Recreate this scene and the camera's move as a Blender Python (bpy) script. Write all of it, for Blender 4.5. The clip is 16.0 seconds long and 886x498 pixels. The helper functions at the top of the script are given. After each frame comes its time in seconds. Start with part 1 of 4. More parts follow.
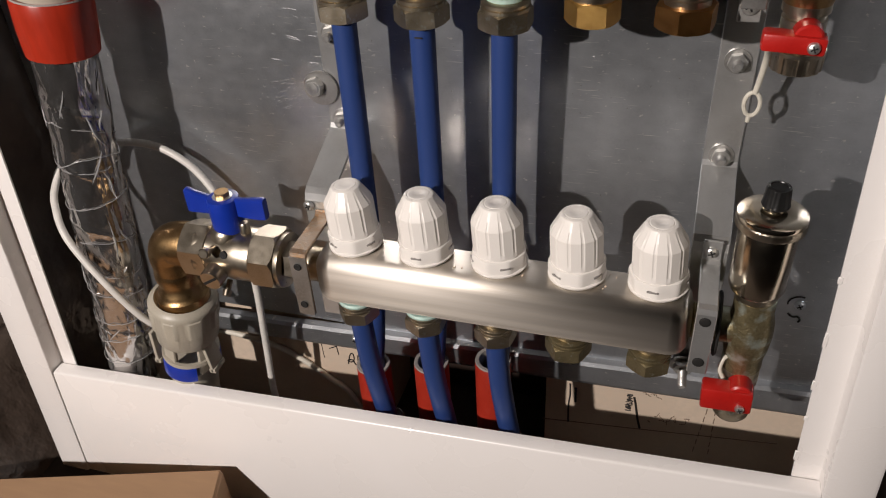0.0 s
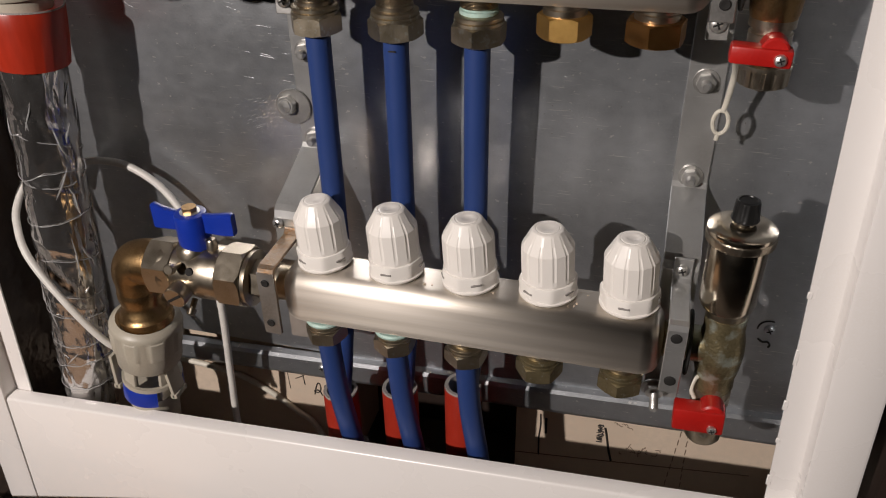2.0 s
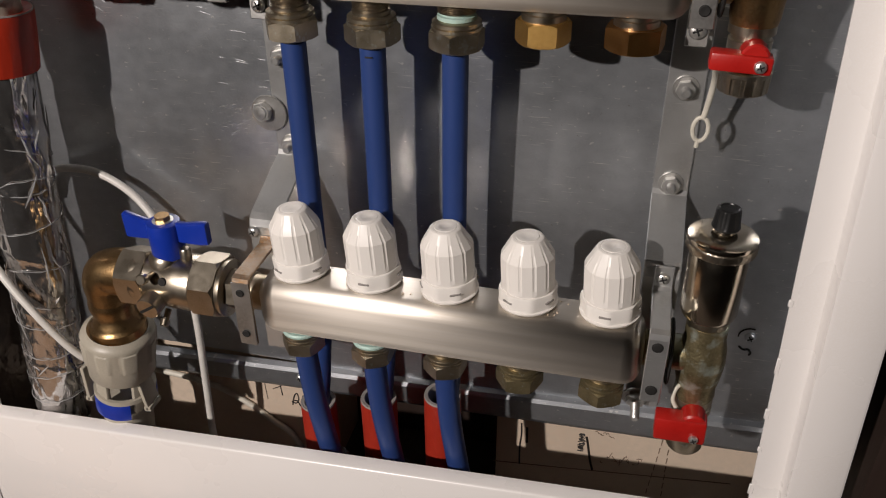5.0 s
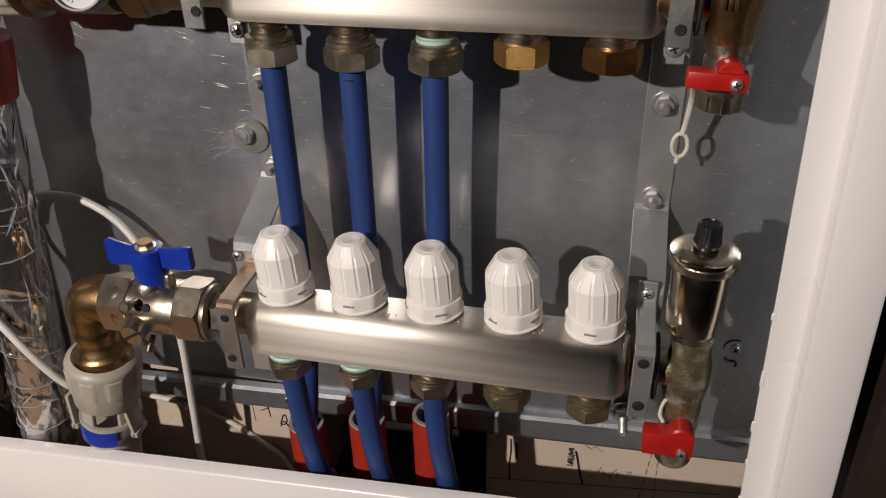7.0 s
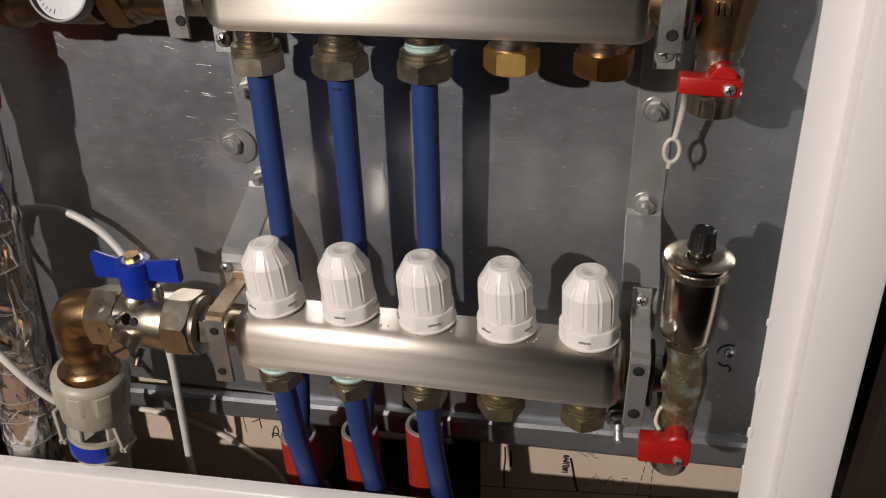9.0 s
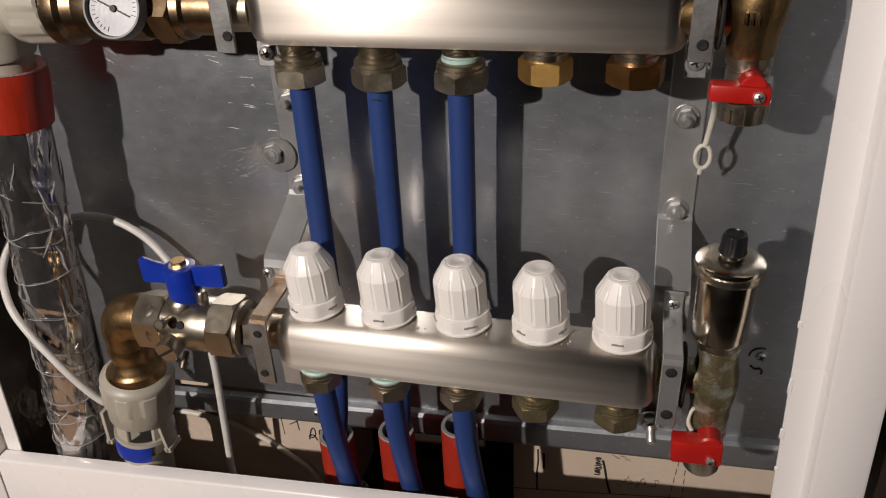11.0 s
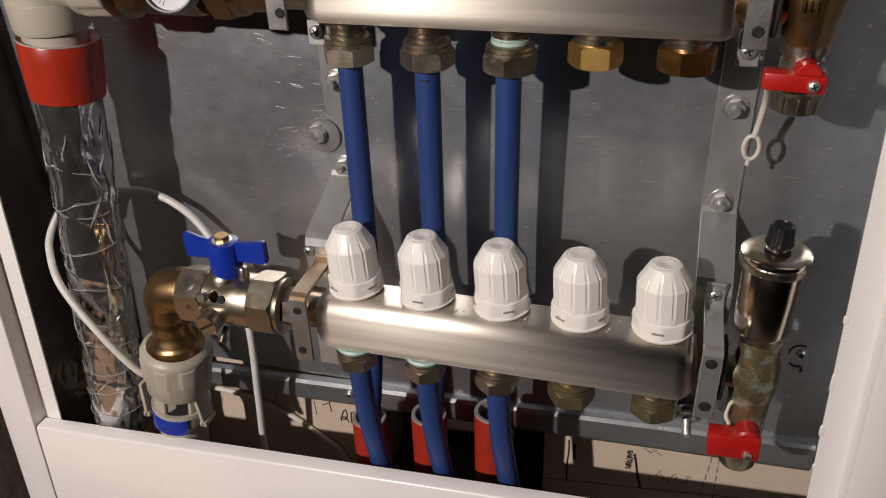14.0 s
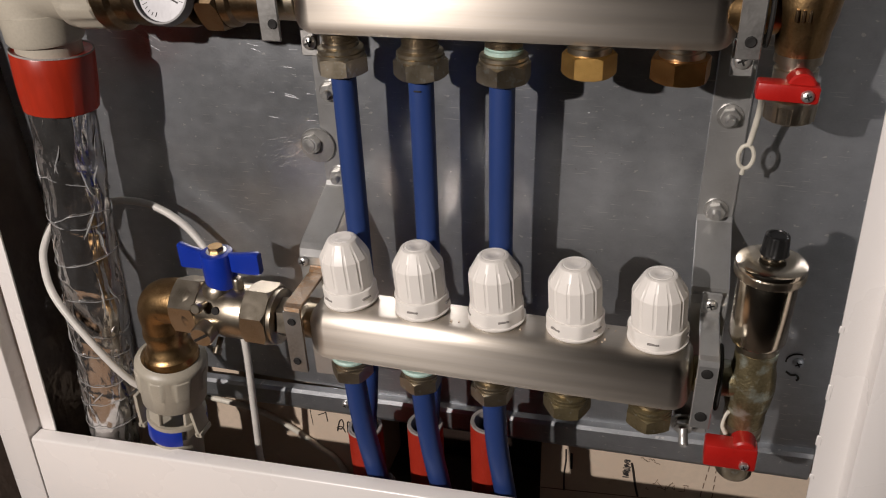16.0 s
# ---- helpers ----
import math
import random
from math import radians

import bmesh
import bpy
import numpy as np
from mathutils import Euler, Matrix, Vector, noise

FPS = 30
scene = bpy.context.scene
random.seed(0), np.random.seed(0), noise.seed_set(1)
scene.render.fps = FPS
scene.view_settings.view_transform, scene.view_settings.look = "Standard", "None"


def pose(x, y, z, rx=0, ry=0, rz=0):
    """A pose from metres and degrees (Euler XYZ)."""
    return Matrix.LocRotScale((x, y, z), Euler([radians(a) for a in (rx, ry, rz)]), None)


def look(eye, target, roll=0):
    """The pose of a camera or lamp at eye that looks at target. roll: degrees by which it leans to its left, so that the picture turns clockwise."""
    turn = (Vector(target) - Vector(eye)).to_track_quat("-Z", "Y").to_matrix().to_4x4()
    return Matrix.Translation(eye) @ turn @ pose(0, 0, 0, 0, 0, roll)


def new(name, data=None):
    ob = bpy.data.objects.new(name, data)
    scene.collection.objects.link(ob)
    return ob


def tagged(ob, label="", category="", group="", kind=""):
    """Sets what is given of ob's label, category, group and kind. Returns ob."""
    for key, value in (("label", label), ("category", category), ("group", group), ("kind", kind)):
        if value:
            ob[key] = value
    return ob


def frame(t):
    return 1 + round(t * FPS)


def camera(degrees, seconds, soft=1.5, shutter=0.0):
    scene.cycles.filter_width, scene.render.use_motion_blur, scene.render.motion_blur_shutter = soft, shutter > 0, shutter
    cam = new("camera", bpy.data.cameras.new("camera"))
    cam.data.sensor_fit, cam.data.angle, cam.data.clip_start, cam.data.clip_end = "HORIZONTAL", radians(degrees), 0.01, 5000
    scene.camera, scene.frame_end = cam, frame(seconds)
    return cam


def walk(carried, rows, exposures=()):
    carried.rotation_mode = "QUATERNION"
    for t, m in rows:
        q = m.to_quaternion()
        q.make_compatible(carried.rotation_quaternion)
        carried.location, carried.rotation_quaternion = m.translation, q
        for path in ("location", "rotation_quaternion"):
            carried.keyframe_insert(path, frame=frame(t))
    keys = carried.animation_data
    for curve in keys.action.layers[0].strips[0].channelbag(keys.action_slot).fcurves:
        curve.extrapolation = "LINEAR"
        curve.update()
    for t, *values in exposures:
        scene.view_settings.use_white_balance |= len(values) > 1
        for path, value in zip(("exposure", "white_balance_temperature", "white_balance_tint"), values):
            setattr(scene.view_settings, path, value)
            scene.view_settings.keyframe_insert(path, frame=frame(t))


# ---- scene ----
cam = camera(57.6, 16.0, soft=1.1)
PATH = [
    (0, (0.203, -0.495, 0.64), (-0.314, 1.026, -0.552), -3.6),
    (0.5, (0.202, -0.501, 0.629), (-0.261, 1.09, -0.49), -2.3),
    (1, (0.203, -0.503, 0.623), (-0.25, 1.108, -0.471), -1.9),
    (1.5, (0.203, -0.513, 0.617), (-0.26, 1.1, -0.471), -1.7),
    (2, (0.205, -0.505, 0.616), (-0.26, 1.112, -0.465), -1.3),
    (2.5, (0.202, -0.508, 0.612), (-0.256, 1.109, -0.472), -1.0),
    (3, (0.204, -0.509, 0.612), (-0.245, 1.114, -0.468), -0.6),
    (3.5, (0.203, -0.509, 0.612), (-0.24, 1.118, -0.463), -0.4),
    (4, (0.204, -0.504, 0.612), (-0.233, 1.125, -0.462), -0.4),
    (6.5, (0.205, -0.495, 0.618), (-0.193, 1.157, -0.437), -1.2),
    (7, (0.206, -0.494, 0.619), (-0.188, 1.163, -0.43), -1.4),
    (7.5, (0.204, -0.493, 0.619), (-0.185, 1.166, -0.427), -1.6),
    (8, (0.203, -0.49, 0.617), (-0.186, 1.17, -0.429), -1.8),
    (8.5, (0.204, -0.484, 0.613), (-0.17, 1.18, -0.431), -1.6),
    (9, (0.203, -0.488, 0.619), (-0.165, 1.179, -0.423), -1.7),
    (11.5, (0.198, -0.503, 0.626), (-0.248, 1.157, -0.395), -3.2),
    (12, (0.195, -0.503, 0.623), (-0.26, 1.156, -0.397), -3.1),
    (12.5, (0.193, -0.508, 0.618), (-0.286, 1.141, -0.407), -2.9),
    (13, (0.192, -0.51, 0.618), (-0.3, 1.134, -0.41), -2.6),
    (13.5, (0.193, -0.509, 0.619), (-0.302, 1.134, -0.408), -2.3),
    (14, (0.193, -0.51, 0.619), (-0.307, 1.131, -0.41), -2.2),
    (14.5, (0.195, -0.511, 0.621), (-0.306, 1.132, -0.404), -2.1),
    (15, (0.195, -0.509, 0.622), (-0.31, 1.135, -0.399), -2.2),
    (15.5, (0.197, -0.506, 0.621), (-0.304, 1.14, -0.399), -2.3),
    (16, (0.195, -0.506, 0.621), (-0.304, 1.141, -0.397), -2.4),
]
walk(cam, [(t, look(eye, target, roll)) for t, eye, target, roll in PATH],
     exposures=((0, 0.10), (1, 0.03), (2, -0.04), (16, -0.08)))

# ---- light: one small lamp standing before the cabinet, in a dim room ----
world = bpy.data.worlds.new("room_dark")
world.use_nodes = True
world.node_tree.nodes["Background"].inputs[0].default_value = (0.9, 0.8, 0.7, 1)
world.node_tree.nodes["Background"].inputs[1].default_value = 0.0002
scene.world = world
lamp_data = bpy.data.lights.new("work_lamp_light", "SPOT")
lamp_data.energy, lamp_data.color, lamp_data.shadow_soft_size = 91.0, (1.0, 0.907, 0.855), 0.014
lamp_light = new("work_lamp_light", lamp_data)
lamp_data.spot_size, lamp_data.spot_blend = radians(48), 0.3
lamp_light.matrix_world = look((-0.46, -1.25, 0.98), (0.02, 0.0, 0.33))

# ---- materials ----
MATS = {}


def mat(name, color, rough=0.5, metal=0.0, second=None, scale=40.0, amount=0.5, fine=400.0, bump=0.1, stretch=(1, 1, 1),
        spots=None, spot_scale=60.0, spot_edge=(0.62, 0.68), spot_rough=None, coat=0.0, depth=0.001, aniso=0.0, scratches=0.0, grain=0.86, cloud=0.0, sway=0.1):
    m = bpy.data.materials.new(name)
    m.use_nodes = True
    nt = m.node_tree
    b = nt.nodes["Principled BSDF"]
    co = nt.nodes.new("ShaderNodeTexCoord")
    mp = nt.nodes.new("ShaderNodeMapping")
    mp.inputs["Scale"].default_value = stretch
    nt.links.new(co.outputs["Object"], mp.inputs[0])

    def noise_tex(sc, detail=5.0):
        n = nt.nodes.new("ShaderNodeTexNoise")
        n.inputs["Scale"].default_value, n.inputs["Detail"].default_value = sc, detail
        nt.links.new(mp.outputs[0], n.inputs["Vector"])
        return n.outputs["Fac"]

    def ramp(src, lo, hi):
        r = nt.nodes.new("ShaderNodeMapRange")
        r.inputs[1].default_value, r.inputs[2].default_value = lo, hi
        nt.links.new(src, r.inputs[0])
        return r.outputs[0]

    def mix(fac, a, c):
        x = nt.nodes.new("ShaderNodeMix")
        x.data_type = "RGBA"
        nt.links.new(fac, x.inputs[0])
        for sock, v in ((x.inputs[6], a), (x.inputs[7], c)):
            if isinstance(v, tuple):
                sock.default_value = (*v, 1)
            else:
                nt.links.new(v, sock)
        return x.outputs[2]

    second = second or tuple(c * 0.75 for c in color)
    big, small = noise_tex(scale), noise_tex(fine, 3.0)
    col = mix(ramp(big, 0.5 - 0.5 * amount + 0.12, 0.5 + 0.62 - 0.5 * amount), second, color)
    col = mix(ramp(small, 0.25, 0.6), tuple(grain * c for c in color), col)
    if scratches:
        for turn, seed in ((-0.45, 0.0), (0.12, 4.0), (1.35, 9.0)):
            mq = nt.nodes.new("ShaderNodeMapping")
            mq.inputs["Rotation"].default_value = (0, turn, 0)
            mq.inputs["Scale"].default_value = (46, 1, 700)
            mq.inputs["Location"].default_value = (seed, 0, seed)
            nt.links.new(co.outputs["Object"], mq.inputs[0])
            nq = nt.nodes.new("ShaderNodeTexNoise")
            nq.inputs["Scale"].default_value, nq.inputs["Detail"].default_value = 1.0, 2.0
            nt.links.new(mq.outputs[0], nq.inputs["Vector"])
            gate = nt.nodes.new("ShaderNodeMath")
            gate.operation = "MULTIPLY"
            nt.links.new(ramp(nq.outputs["Fac"], 0.655, 0.70), gate.inputs[0])
            nt.links.new(ramp(noise_tex(9.0 + seed, 2.0), 0.50, 0.62), gate.inputs[1])
            amount_node = nt.nodes.new("ShaderNodeMath")
            amount_node.operation, amount_node.inputs[1].default_value = "MULTIPLY", scratches
            nt.links.new(gate.outputs[0], amount_node.inputs[0])
            col = mix(amount_node.outputs[0], col, (0.85, 0.85, 0.84))
    if spots:
        s = ramp(noise_tex(spot_scale, 6.0), *spot_edge)
        col = mix(s, col, spots)
    nt.links.new(col, b.inputs["Base Color"])
    r = nt.nodes.new("ShaderNodeMapRange")
    r.inputs[3].default_value, r.inputs[4].default_value = max(0.03, rough - sway), min(1, rough + sway)
    nt.links.new(big, r.inputs[0])
    gloss = r.outputs[0]
    if cloud:
        slow = nt.nodes.new("ShaderNodeMapRange")
        slow.inputs[1].default_value, slow.inputs[2].default_value = 0.3, 0.7
        slow.inputs[3].default_value, slow.inputs[4].default_value = -cloud, cloud
        nt.links.new(noise_tex(11.0, 4.0), slow.inputs[0])
        total = nt.nodes.new("ShaderNodeMath")
        total.operation = "ADD"
        nt.links.new(gloss, total.inputs[0])
        nt.links.new(slow.outputs[0], total.inputs[1])
        gloss = total.outputs[0]
    nt.links.new(gloss, b.inputs["Roughness"])
    b.inputs["Metallic"].default_value = metal
    b.inputs["Coat Weight"].default_value = coat
    if aniso:
        tn = nt.nodes.new("ShaderNodeTangent")
        tn.direction_type, tn.axis = "RADIAL", "X"
        b.inputs["Anisotropic"].default_value = aniso
        nt.links.new(tn.outputs[0], b.inputs["Tangent"])
    if bump:
        bp = nt.nodes.new("ShaderNodeBump")
        bp.inputs["Strength"].default_value, bp.inputs["Distance"].default_value = bump, depth
        nt.links.new(small, bp.inputs["Height"])
        nt.links.new(bp.outputs[0], b.inputs["Normal"])
    MATS[name] = m
    return m


GALV = mat("galvanised_sheet", (0.66, 0.685, 0.715), 0.32, 0.90, (0.52, 0.545, 0.575), 75, 0.5, 520, 0.09, (1, 1, 1.4),
           spots=(0.85, 0.85, 0.84), spot_scale=170, spot_edge=(0.655, 0.69), scratches=1.0, grain=0.88, cloud=0.03, sway=0.04)
ZINC = mat("zinc_plate", (0.58, 0.57, 0.55), 0.40, 0.9, (0.40, 0.39, 0.37), 60, 0.5, 500, 0.08)
STRIP = mat("dull_zinc_strip", (0.66, 0.66, 0.65), 0.34, 0.80, (0.52, 0.52, 0.51), 50, 0.5, 500, 0.04, scratches=0.4)
ZINC_RUST = mat("zinc_plate_rusty", (0.38, 0.32, 0.26), 0.48, 0.75, (0.30, 0.17, 0.08), 70, 0.6, 500, 0.25)
BOLT = mat("bolt_zinc", (0.84, 0.83, 0.80), 0.33, 0.88, None, 200, 0.4, 900, 0.1)
STEEL = mat("brushed_stainless", (0.68, 0.63, 0.57), 0.43, 1.0, (0.54, 0.49, 0.42), 24, 0.5, 420, 0.05, (0.09, 3, 3), spots=(0.30, 0.23, 0.15), spot_scale=9, spot_edge=(0.60, 0.86), depth=0.0003, aniso=0.8, cloud=0.06)
NICKEL = mat("nickel_plated", (0.60, 0.53, 0.43), 0.32, 1.0, (0.44, 0.38, 0.29), 110, 0.5, 900, 0.04)
NICKEL_DULL = mat("nickel_worn", (0.55, 0.48, 0.38), 0.40, 1.0, (0.42, 0.36, 0.25), 120, 0.6, 700, 0.10,
                  spots=(0.55, 0.55, 0.48), spot_scale=220, spot_edge=(0.6, 0.7))
CHROME = mat("chrome_tinted", (0.74, 0.66, 0.54), 0.19, 1.0, (0.62, 0.54, 0.42), 60, 0.5, 500, 0.05)
BRASS = mat("brass_aged", (0.52, 0.345, 0.165), 0.35, 1.0, (0.33, 0.20, 0.09), 70, 0.6, 700, 0.12, spots=(0.26, 0.17, 0.09), spot_scale=150, spot_edge=(0.58, 0.72))
BRASS_DARK = mat("brass_brown", (0.32, 0.23, 0.14), 0.34, 1.0, (0.20, 0.13, 0.07), 70, 0.6, 500, 0.06)
BRASS_RAW = mat("brass_cast", (0.78, 0.50, 0.17), 0.44, 1.0, (0.62, 0.37, 0.11), 200, 0.5, 3200, 0.5, depth=0.0004)
COPPER = mat("brass_machined", (0.55, 0.29, 0.10), 0.35, 1.0, (0.45, 0.22, 0.07), 150, 0.5, 900, 0.15)
PATINA = mat("brass_patina", (0.36, 0.30, 0.17), 0.42, 0.8, (0.18, 0.15, 0.08), 90, 0.6, 500, 0.4,
             spots=(0.50, 0.53, 0.45), spot_scale=85, spot_edge=(0.52, 0.64))
CAPNUT = mat("brown_tarnished_nut", (0.36, 0.30, 0.17), 0.42, 0.85, (0.22, 0.18, 0.10), 120, 0.6, 500, 0.25,
             spots=(0.42, 0.42, 0.34), spot_scale=260, spot_edge=(0.60, 0.72))
GREEN = mat("green_sealant", (0.42, 0.62, 0.56), 0.5, 0.1, (0.40, 0.50, 0.44), 300, 0.6, 800, 0.4)
CAPW = mat("white_plastic_cap", (0.82, 0.785, 0.74), 0.36, 0.0, (0.78, 0.74, 0.69), 40, 0.5, 900, 0.02, grain=0.97)
SLOT = mat("shaded_slot_plastic", (0.30, 0.28, 0.26), 0.6)
PAINT = mat("white_powder_coat", (0.82, 0.79, 0.77), 0.28, 0.0, (0.78, 0.745, 0.715), 12, 0.5, 900, 0.008, coat=0.2, grain=0.97)
PEX = mat("blue_pipe_plastic", (0.020, 0.050, 0.19), 0.46, 0.0, (0.016, 0.040, 0.15), 40, 0.5, 500, 0.05, (1, 1, 0.2))
BLUE = mat("blue_handle_enamel", (0.008, 0.035, 0.35), 0.32, 0.0, (0.006, 0.028, 0.28), 80, 0.5, 500, 0.05)
RED = mat("red_handle_plastic", (0.47, 0.014, 0.010), 0.35, 0.0, (0.36, 0.010, 0.008), 80, 0.5, 600, 0.08)
REDFOAM = mat("red_foam_skin", (0.38, 0.026, 0.010), 0.5, 0.0, (0.30, 0.018, 0.008), 60, 0.5, 300, 0.3)
TAPE = mat("red_tape", (0.30, 0.022, 0.008), 0.35, 0.0, (0.36, 0.026, 0.010), 40, 0.5, 120, 0.35, (1, 1, 0.2))
FOAM = mat("grey_foam", (0.32, 0.29, 0.27), 0.9, 0.0, None, 200, 0.5, 800, 0.6)
FOIL = mat("foil_wrap", (0.86, 0.85, 0.85), 0.16, 0.95, (0.50, 0.48, 0.46), 30, 0.5, 110, 0.75, (1, 1, 0.35),
           spots=(0.50, 0.44, 0.36), spot_scale=26, spot_edge=(0.60, 0.70), depth=0.002)
FILMSHINE = mat("clear_tape_edge", (0.80, 0.80, 0.80), 0.20, 0.6, None, 90, 0.4, 500, 0.1)
PPR = mat("grey_pipe_plastic", (0.42, 0.385, 0.315), 0.42, 0.0, (0.38, 0.345, 0.28), 40, 0.5, 600, 0.08)
CABLE = mat("white_cable_sheath", (0.74, 0.71, 0.66), 0.42, 0.0, None, 80, 0.4, 600, 0.05)
STRAP = mat("ivory_strap", (0.72, 0.68, 0.58), 0.45, 0.0, None, 80, 0.4, 600, 0.1)
BLACK = mat("black_plastic", (0.012, 0.012, 0.012), 0.35, 0.0, None, 80, 0.4, 600, 0.1)
RUBBER = mat("dark_hole", (0.01, 0.009, 0.008), 0.8)
PLASTER = mat("beige_plaster", (0.62, 0.51, 0.40), 0.85, 0.0, (0.54, 0.43, 0.33), 14, 0.5, 200, 0.3, spots=(0.30, 0.20, 0.13),
              spot_scale=26, spot_edge=(0.70, 0.78))
ROOMWALL = mat("room_plaster", (0.03, 0.022, 0.018), 0.9, 0.0, None, 6, 0.5, 120, 0.3)
BROWNWALL = mat("dark_brown_wall", (0.08, 0.05, 0.036), 0.85, 0.0, (0.05, 0.032, 0.024), 20, 0.5, 160, 0.5)
# Right-hand wall's dark brown; also backs the recess that deepens shade behind the pipes.
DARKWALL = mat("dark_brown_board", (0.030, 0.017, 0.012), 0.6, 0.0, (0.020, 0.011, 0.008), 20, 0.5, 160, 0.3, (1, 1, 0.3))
SCREED = mat("dusty_screed", (0.06, 0.045, 0.036), 0.85, 0.0, (0.04, 0.03, 0.024), 12, 0.5, 200, 0.6)
CARD = mat("brown_cardboard", (0.36, 0.22, 0.12), 0.8, 0.0, (0.30, 0.18, 0.10), 30, 0.5, 400, 0.2, (1, 6, 1))
FILM = mat("dark_plastic_film", (0.10, 0.075, 0.06), 0.18, 0.0, (0.05, 0.04, 0.035), 12, 0.6, 40, 0.8, depth=0.004)
INK = mat("black_marker", (0.02, 0.016, 0.014), 0.6)
PENCIL = mat("brown_pencil", (0.20, 0.14, 0.10), 0.8)
DIAL = mat("dial_white", (0.31, 0.305, 0.325), 0.4)
BEZEL = mat("dull_bezel", (0.22, 0.215, 0.21), 0.55, 0.0, None, 90, 0.5, 600, 0.05)

# ---- mesh tools ----
ROOT = {}
FACETED = {"compression_nut", "blanking_cap", "union_nut", "left_hex", "tail_hex", "bolt", "head", "handle_nut"}


def thing(name, loc, label, category, group="", kind=""):
    ob = tagged(new(name), label, category, group, kind)
    ob.location = loc
    ROOT[ob] = Vector(loc)
    return ob


def part(name, bm, material, parent, label="", smooth=40):
    """Links a bmesh, given in world coordinates, as one mesh under a thing or a part."""
    off = ROOT[parent] if parent else Vector((0, 0, 0))
    bmesh.ops.translate(bm, verts=bm.verts, vec=-off)
    bmesh.ops.recalc_face_normals(bm, faces=bm.faces)
    if name in FACETED:
        smooth = 14
    me = bpy.data.meshes.new(name)
    for f in bm.faces:
        f.smooth = True
    for e in bm.edges:
        if len(e.link_faces) == 2 and e.calc_face_angle(0) > radians(smooth):
            e.smooth = False
    bm.to_mesh(me)
    bm.free()
    me.materials.append(material)
    ob = new(name, me)
    if parent:
        ob.parent = parent
        ROOT[ob] = off
    if label:
        ob["label"] = label
    return ob


def structure(name, bm, material, label, category):
    return tagged(part(name, bm, material, None), label, category, "", "structure")


def axis_matrix(origin, axis, spin=0.0):
    return Matrix.Translation(origin) @ Vector(axis).to_track_quat("Z", "Y").to_matrix().to_4x4() @ Matrix.Rotation(spin, 4, "Z")


def lathe(profile, origin, axis=(0, 0, 1), seg=32, bm=None, spin=0.0, shape=None):
    """Turns (radius, height) pairs round an axis; shape(angle, height) scales the radius."""
    bm = bm or bmesh.new()
    m = axis_matrix(origin, axis, spin)
    rings = []
    for r, h in profile:
        ring = []
        for i in range(seg):
            a = 2 * math.pi * i / seg
            k = shape(a, h) if shape else 1.0
            ring.append(bm.verts.new(m @ Vector((r * k * math.cos(a), r * k * math.sin(a), h))))
        rings.append(ring)
    for a, b in zip(rings, rings[1:]):
        for i in range(seg):
            bm.faces.new((a[i], a[(i + 1) % seg], b[(i + 1) % seg], b[i]))
    if profile[0][0] > 0.0002 and profile[0] != profile[-1]:
        bm.faces.new(rings[0][::-1])
    if profile[-1][0] > 0.0002 and profile[0] != profile[-1]:
        bm.faces.new(rings[-1])
    return bm


def hexnut(r, h, origin, axis=(0, 0, 1), spin=0.0, bm=None, chamfer=0.0018, n=6):
    """A six-sided nut with flat sides and a turned cone at both ends. r: over the corners."""
    bm = bm or bmesh.new()
    m = axis_matrix(origin, axis, spin)
    flat = math.pi / n
    seg = n * 8
    rc = r * (math.cos(flat) + 0.02)
    rows = [[], [], [], []]
    for i in range(seg):
        a = 2 * math.pi * i / seg
        full = r * math.cos(flat) / math.cos((a % (2 * flat)) - flat)
        zc = max(0.00002, chamfer * (full - rc) / (r - rc))
        for row, rad, z in zip(rows, (min(full, rc), full, full, min(full, rc)), (0, zc, h - zc, h)):
            row.append(bm.verts.new(m @ Vector((rad * math.cos(a), rad * math.sin(a), z))))
    for a, b in zip(rows, rows[1:]):
        for i in range(seg):
            bm.faces.new((a[i], a[(i + 1) % seg], b[(i + 1) % seg], b[i]))
    bm.faces.new(rows[0][::-1])
    bm.faces.new(rows[-1])
    return bm


def tube(points, r, seg=16, bm=None, caps=True, steps=8):
    """A round bar along a smooth line through points; r is a number or a function of 0..1."""
    bm = bm or bmesh.new()
    pts = [Vector(p) for p in points]
    line = []
    ext = [2 * pts[0] - pts[1]] + pts + [2 * pts[-1] - pts[-2]]
    for a, b, c, d in zip(ext, ext[1:], ext[2:], ext[3:]):
        for k in range(steps):
            t = k / steps
            line.append(0.5 * ((2 * b) + (c - a) * t + (2 * a - 5 * b + 4 * c - d) * t * t + (3 * b - a - 3 * c + d) * t ** 3))
    line.append(pts[-1])
    up = Vector((0.31, 0.2, 0.93))
    rings = []
    for i, p in enumerate(line):
        d = (line[min(i + 1, len(line) - 1)] - line[max(i - 1, 0)]).normalized()
        u = d.cross(up)
        u = u.normalized() if u.length > 1e-4 else Vector((1, 0, 0))
        up = u.cross(d)
        rr = r(i / (len(line) - 1)) if callable(r) else r
        rings.append([bm.verts.new(p + rr * (u * math.cos(2 * math.pi * j / seg) + up * math.sin(2 * math.pi * j / seg))) for j in range(seg)])
    for a, b in zip(rings, rings[1:]):
        for j in range(seg):
            bm.faces.new((a[j], a[(j + 1) % seg], b[(j + 1) % seg], b[j]))
    if caps:
        bm.faces.new(rings[0][::-1])
        bm.faces.new(rings[-1])
    return bm


